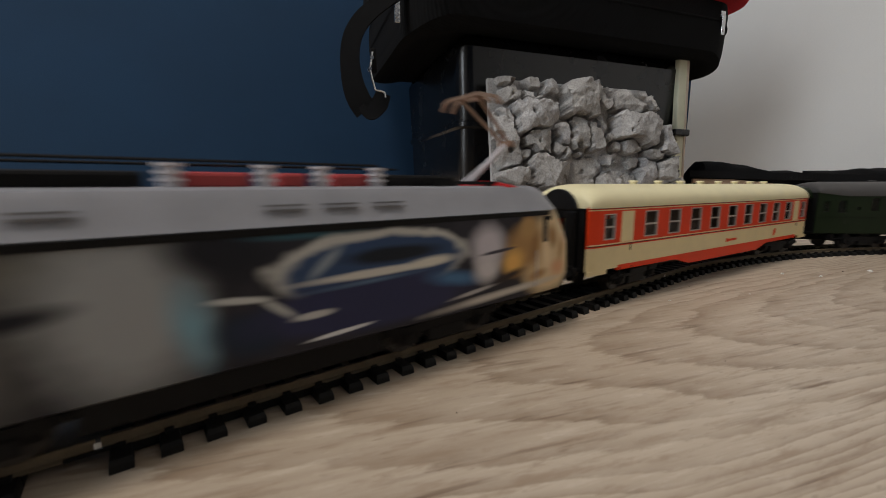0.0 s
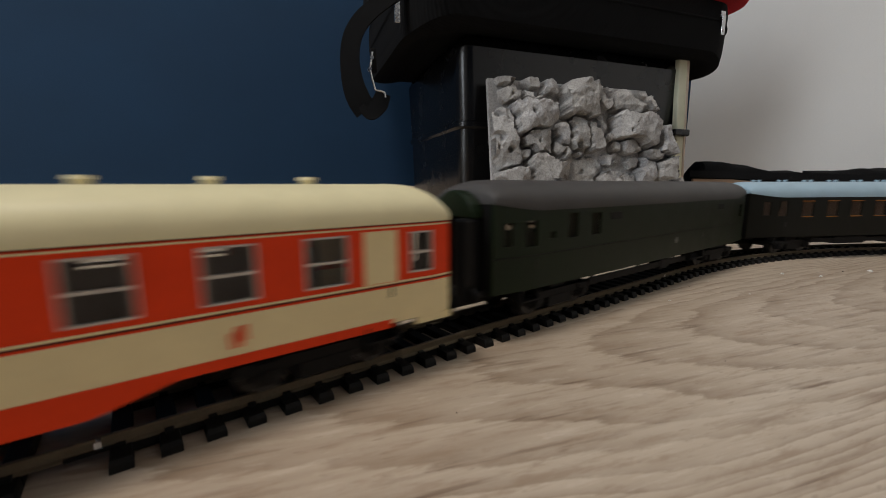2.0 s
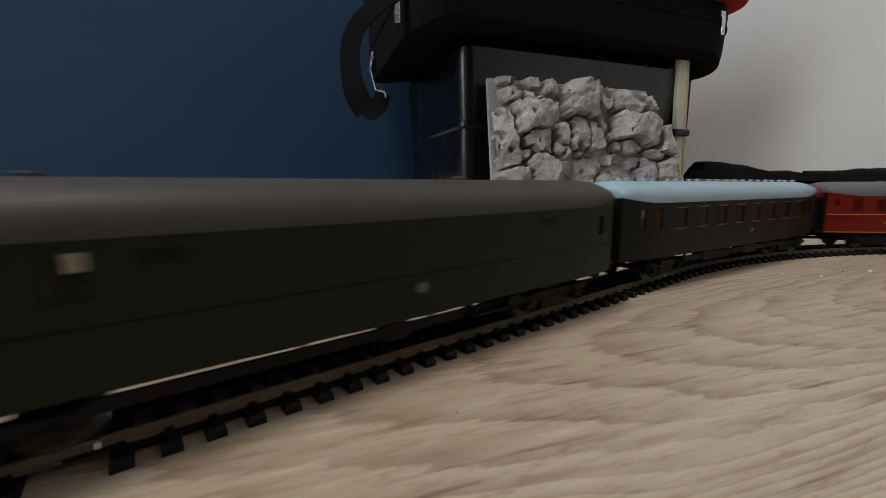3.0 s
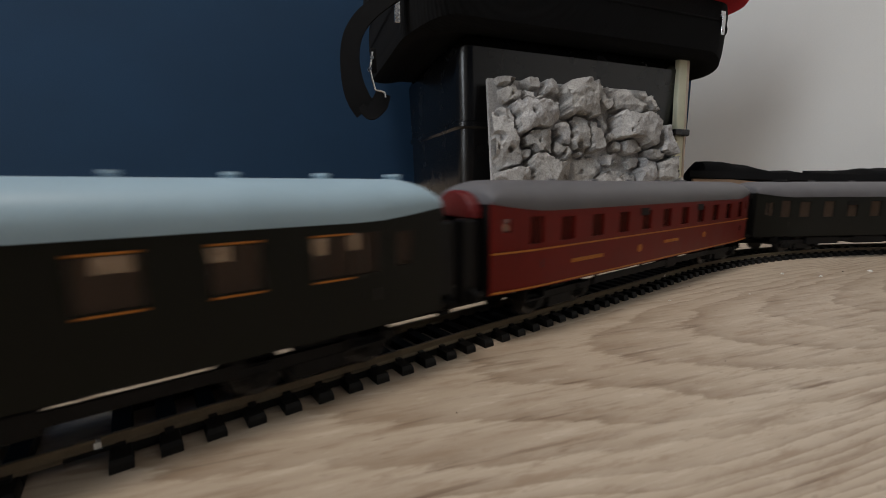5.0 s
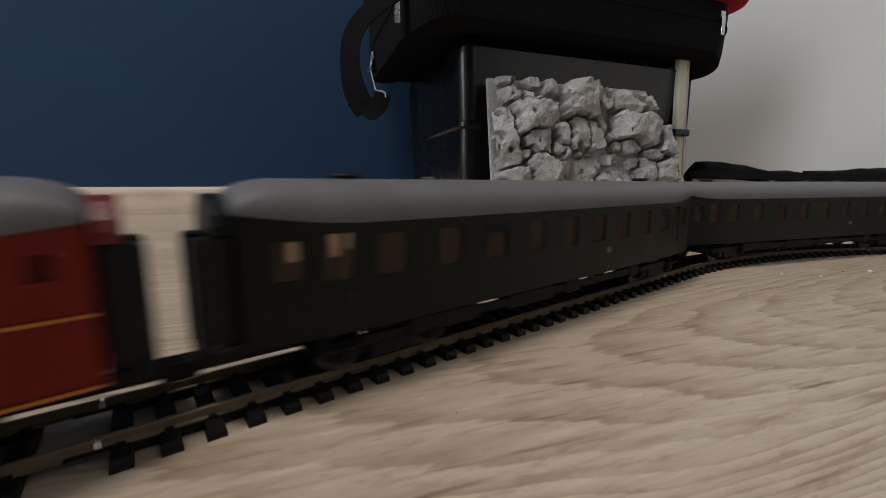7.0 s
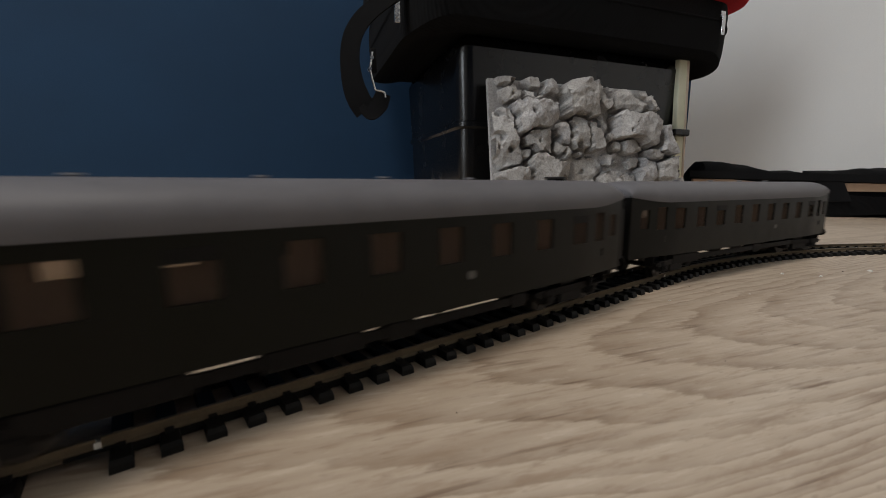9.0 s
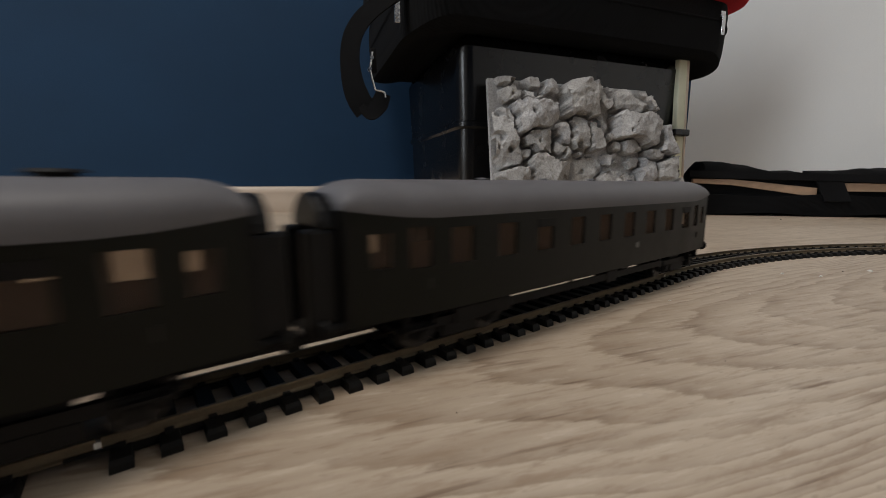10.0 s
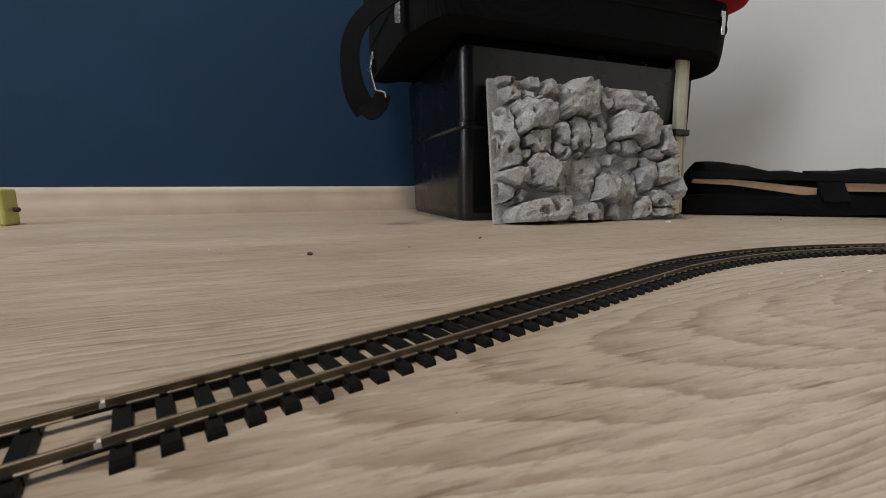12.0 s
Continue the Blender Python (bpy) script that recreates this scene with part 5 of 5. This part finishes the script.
def build_engine():
    s0, s1 = -0.0910, 0.1305
    half = (s1 - s0) / 2
    eng = empty("electric_locomotive", "model electric locomotive with a silver roof and printed side pictures", "locomotive")

    def nose(z):
        pts = [(0.0090, half - 0.0030), (0.0120, half - 0.0012), (0.0190, half), (0.0260, half - 0.0018), (0.0380, half - 0.0085), (0.0440, half - 0.0135), (0.0470, half - 0.0185)]
        return float(np.interp(z, [p[0] for p in pts], [p[1] for p in pts]))

    prof = [(0.0150, 0.0092), (0.0163, 0.0100), (0.0166, 0.0140), (0.0166, 0.0260), (0.0164, 0.0360), (0.0160, 0.0384), (0.0148, 0.0405), (0.0134, 0.0440), (0.0122, 0.0458), (0.0090, 0.0464)]
    ring2 = prof + [(-y, z) for y, z in reversed(prof)]
    ts = [-1, -0.985, -0.965, -0.94, -0.90, -0.85, -0.5, 0, 0.5, 0.85, 0.90, 0.94, 0.965, 0.985, 1]

    def pt(t, y, z):
        e = max(0.0, (abs(t) - 0.90) / 0.10)
        return (t * nose(z), y * (1 - 0.20 * e ** 2.2), z)

    def shell(ring, mat, name, label, closed):
        bm = bmesh.new()
        loft(bm, [[pt(t, y, z) for y, z in ring] for t in ts], closed, True)
        return part(name, bm, mat, eng, label, smooth=True)

    low = [p for p in ring2 if p[1] <= 0.0385]
    shell(low, M_LIVERY, "body", "dark side panels with airbrushed pictures", True)
    cap = [(0.0162, 0.0382)] + [p for p in ring2 if p[1] > 0.0385] + [(-0.0162, 0.0382)]
    shell(cap, M_SILVER, "roof", "silver grey roof cowl", True)
    for side in (-1, 1):
        # grilles in the roof cowl
        for k in range(6):
            bm = bmesh.new()
            x = -0.055 + 0.0125 * k + (0.025 if k > 2 else 0)
            for row in range(2):
                z = 0.0415 + row * 0.0010
                y = side * (0.0160 - (z - 0.0384) * 0.42)
                box(bm, x - 0.0042, x + 0.0042, min(y, y + side * 0.0004), max(y, y + side * 0.0004), z - 0.0002, z + 0.0002)
            part("grille", bm, M_GRILLE, eng)
        # black eave line
        bm = bmesh.new()
        box(bm, -0.094, 0.094, min(side * 0.0160, side * 0.0167), max(side * 0.0160, side * 0.0167), 0.0366, 0.0380)
        part("eave_line", bm, M_BLACK, eng)
        for end in (-1, 1):
            bm = bmesh.new()
            x = end * 0.0940
            loft(bm, [[(x - end * 0.0028, side * yy, z) for yy, z in ((0.0158, 0.0275), (0.0168, 0.0275), (0.0166, 0.0362), (0.0155, 0.0362))],
                      [(x + end * 0.0016, side * yy, z) for yy, z in ((0.0150, 0.0275), (0.0164, 0.0275), (0.0162, 0.0362), (0.0148, 0.0362))]])
            part("cab_window", bm, M_DARKPANE, eng, "black cab side window")
            bm = bmesh.new()
            x = end * 0.088
            box(bm, x - 0.0003, x + 0.0003, min(side * 0.0162, side * 0.0169), max(side * 0.0162, side * 0.0169), 0.0125, 0.0250)
            part("grab_rail", bm, M_STEEL, eng)
            for y in (0.0105,):
                bm = bmesh.new()
                cyl(bm, (end * (half - 0.004), side * y, 0.0120), (end * (half + 0.0045), side * y, 0.0120), 0.0014, n=10)
                cyl(bm, (end * (half + 0.0045), side * y, 0.0120), (end * (half + 0.0058), side * y, 0.0120), 0.0030, 0.0026, n=16)
                part("buffer", bm, M_BLACK, eng)
            bm = bmesh.new()
            cyl(bm, (end * (half - 0.004), side * 0.0098, 0.0195), (end * (half - 0.0008), side * 0.0098, 0.0195), 0.0016, n=14)
            part("headlight", bm, M_INSULATOR, eng, "pale round headlight")
    for end in (-1, 1):
        bm = bmesh.new()
        rows = [[(end * (nose(z) * 1.0 + 0.0004 - d), y, z) for y in (-w, w)] for z, w, d in ((0.0278, 0.0108, 0.0), (0.0370, 0.0100, 0.0))]
        v = [bm.verts.new(p) for p in (rows[0][0], rows[0][1], rows[1][1], rows[1][0])]
        f = bm.faces.new(v)
        bmesh.ops.solidify(bm, geom=[f], thickness=0.0006)
        part("windscreen", bm, M_DARKPANE, eng, "black windscreen")
        bm = bmesh.new()
        loft(bm, [[(end * 0.0965 + end * 0.0014 * k - end * 0.018, y * (1 - 0.004 * k * k), 0.0466 + 0.0016 * (1 - (abs(y) / 0.0122) ** 2) - 0.00018 * k) for y in (-0.0120, -0.008, 0.0, 0.008, 0.0120)] +
                  [(end * 0.0965 + end * 0.0014 * k - end * 0.018, y * (1 - 0.004 * k * k), 0.0455 - 0.0002 * k) for y in (0.0120, -0.0120)] for k in range(10)])
        part("cab_roof", bm, M_REDPAINT, eng, "bright red cab roof panel", smooth=True)
        bm = bmesh.new()
        box(bm, end * half - 0.011, end * half + 0.011, -0.0016, 0.0016, 0.0050, 0.0068)
        part("coupler", bm, M_BLACK, eng)
    bm = bmesh.new()
    box(bm, -0.030, 0.030, -0.0145, 0.0145, 0.0035, 0.0100)
    box(bm, -0.100, 0.100, -0.0120, 0.0120, 0.0085, 0.0100)
    part("underframe", bm, M_BLACK, eng, bevel=0.001)
    for x, w, mat in ((-0.036, 0.020, M_BLACK), (-0.0035, 0.0065, M_PINK), (0.0125, 0.0030, M_PINK), (0.0275, 0.0050, M_PINK), (0.0490, 0.0125, M_BLACK)):
        bm = bmesh.new()
        box(bm, x - w, x + w, -0.0060, 0.0060, 0.0460, 0.0495)
        part("roof_equipment", bm, mat, eng, bevel=0.0008)
    for x in (-0.075, -0.012, 0.0057, 0.0185, 0.0335):
        bm = bmesh.new()
        cyl(bm, (x, -0.0068, 0.0460), (x, -0.0068, 0.0508), 0.0019, 0.0016, n=14)
        for z in (0.0475, 0.0490, 0.0505):
            cyl(bm, (x, -0.0068, z), (x, -0.0068, z + 0.0006), 0.0024, n=14)
        part("insulator", bm, M_INSULATOR, eng, "pale ribbed insulator", smooth=True)
    bm = bmesh.new()
    for a, b in (((-0.075, 0.002, 0.0512), (0.045, 0.002, 0.0512)), ((-0.075, -0.0068, 0.0517), (0.034, -0.0068, 0.0517))):
        cyl(bm, a, b, 0.00035, n=6)
    part("roof_conductor", bm, M_BLACK, eng)
    # raised single-arm pantograph, and its folded twin
    for base, up in ((0.066, True), (-0.066, False)):
        sg = 1 if base > 0 else -1
        bm = bmesh.new()
        box(bm, base - 0.016, base + 0.010, -0.0090, -0.0078, 0.0468, 0.0478)
        box(bm, base - 0.016, base + 0.010, 0.0078, 0.0090, 0.0468, 0.0478)
        box(bm, base - 0.016, base - 0.014, -0.0090, 0.0090, 0.0468, 0.0478)
        box(bm, base + 0.008, base + 0.010, -0.0090, 0.0090, 0.0468, 0.0478)
        for x in (base - 0.013, base + 0.007):
            for y in (-0.0084, 0.0084):
                cyl(bm, (x, y, 0.0458), (x, y, 0.0470), 0.0014, n=10)
        panto = part("pantograph", bm, M_BLACK, eng, "raised grey pantograph" if up else "folded grey pantograph")
        if up:
            foot, knee, head = (base + 0.006, 0, 0.0475), (base + 0.0235, 0, 0.0610), (base + 0.0060, 0, 0.0745)
        else:
            foot, knee, head = (base - 0.004, 0, 0.0480), (base + 0.016, 0, 0.0490), (base - 0.014, 0, 0.0498)
        bm = bmesh.new()
        cyl(bm, foot, knee, 0.0011, 0.0008, n=10)
        cyl(bm, (foot[0] - 0.003, 0, foot[2]), (knee[0] - 0.001, 0, knee[2] - 0.0014), 0.0004, n=6)
        part("lower_arm", bm, M_INSULATOR, panto, "pale grey lower arm")
        bm = bmesh.new()
        for y in (-0.0042, 0.0042):
            cyl(bm, (knee[0], y * 0.3, knee[2]), (head[0], y, head[2]), 0.0006, n=8)
        cyl(bm, (knee[0], -0.003, knee[2]), (knee[0], 0.003, knee[2]), 0.0011, n=8)
        part("upper_arm", bm, M_COPPER, panto, "brown upper arm")
        bm = bmesh.new()
        for dx in (-0.0022, 0.0022):
            ribbon(bm, smooth_path([(head[0] + dx, -0.0115, head[2] - 0.003), (head[0] + dx, -0.0085, head[2] - 0.0002), (head[0] + dx, 0, head[2]), (head[0] + dx, 0.0085, head[2] - 0.0002), (head[0] + dx, 0.0115, head[2] - 0.003)], 4), 0.0007, 0.0005, (1, 0, 0))
        cyl(bm, (head[0] - 0.003, -0.004, head[2]), (head[0] + 0.003, -0.004, head[2]), 0.0005, n=6)
        cyl(bm, (head[0] - 0.003, 0.004, head[2]), (head[0] + 0.003, 0.004, head[2]), 0.0005, n=6)
        part("contact_strip", bm, M_COPPER, panto)
    bogies = add_bogies(eng, (-0.052, 0.052))
    VEHICLES.append((eng, (s0 + s1) / 2, 0.052, bogies))


build_engine()
build_orange_coach()
build_green_coaches()
build_red_coach()


# ---------------------------------------------------------------- the train runs
RUN = (-0.0035, 0.0718, 0.1473, 0.2291, 0.3092, 0.3861, 0.4618, 0.5401, 0.6211, 0.7033, 0.7852, 0.8681, 0.9508, 1.0292, 1.1066, 1.1894, 1.2736, 1.3525, 1.4306, 1.5043, 1.5782, 1.6570, 1.7389, 1.8195, 1.8991)


def travelled(t):
    """Metres the train has gone since the start: a smooth line through its place at every half second."""
    i = min(int(t * 2), len(RUN) - 2)
    s = t * 2 - i
    b, c = RUN[i], RUN[i + 1]
    a = RUN[i - 1] if i else 2 * b - c
    d = RUN[i + 2] if i + 2 < len(RUN) else 2 * c - b
    return 0.5 * (2 * b + (c - a) * s + (2 * a - 5 * b + 4 * c - d) * s * s + (3 * b - a - 3 * c + d) * s ** 3)


def motions():
    times = [k / 10 for k in range(121)]
    ticks = [k / FPS for k in range(12 * FPS + 1)]
    spins = [(t, -travelled(t) / 0.0053) for t in ticks]
    for thing, middle, pivot, bogies in VEHICLES:
        rows, swivel = [], [[] for _ in bogies]
        for t in times:
            s = middle - travelled(t)
            a, b = on_track(s - pivot)[0], on_track(s + pivot)[0]
            mid = (a + b) / 2
            m = Matrix.Translation((mid.x, mid.y, RAIL_TOP)) @ Matrix.Rotation(math.atan2(b.y - a.y, b.x - a.x), 4, "Z")
            rows.append((t, m))
            inv = m.inverted()
            for k, (bg, x, _) in enumerate(bogies):
                swivel[k].append((t, inv @ track_pose(s + (pivot if x > 0 else -pivot), RAIL_TOP)))
        walk(thing, rows)
        for k, (bg, x, wheels) in enumerate(bogies):
            walk(bg, swivel[k])
            for wh, wx in wheels:
                walk(wh, [(t, Matrix.Translation((wx, 0, 0.0053)) @ Matrix.Rotation(a, 4, "Y")) for t, a in spins])


motions()
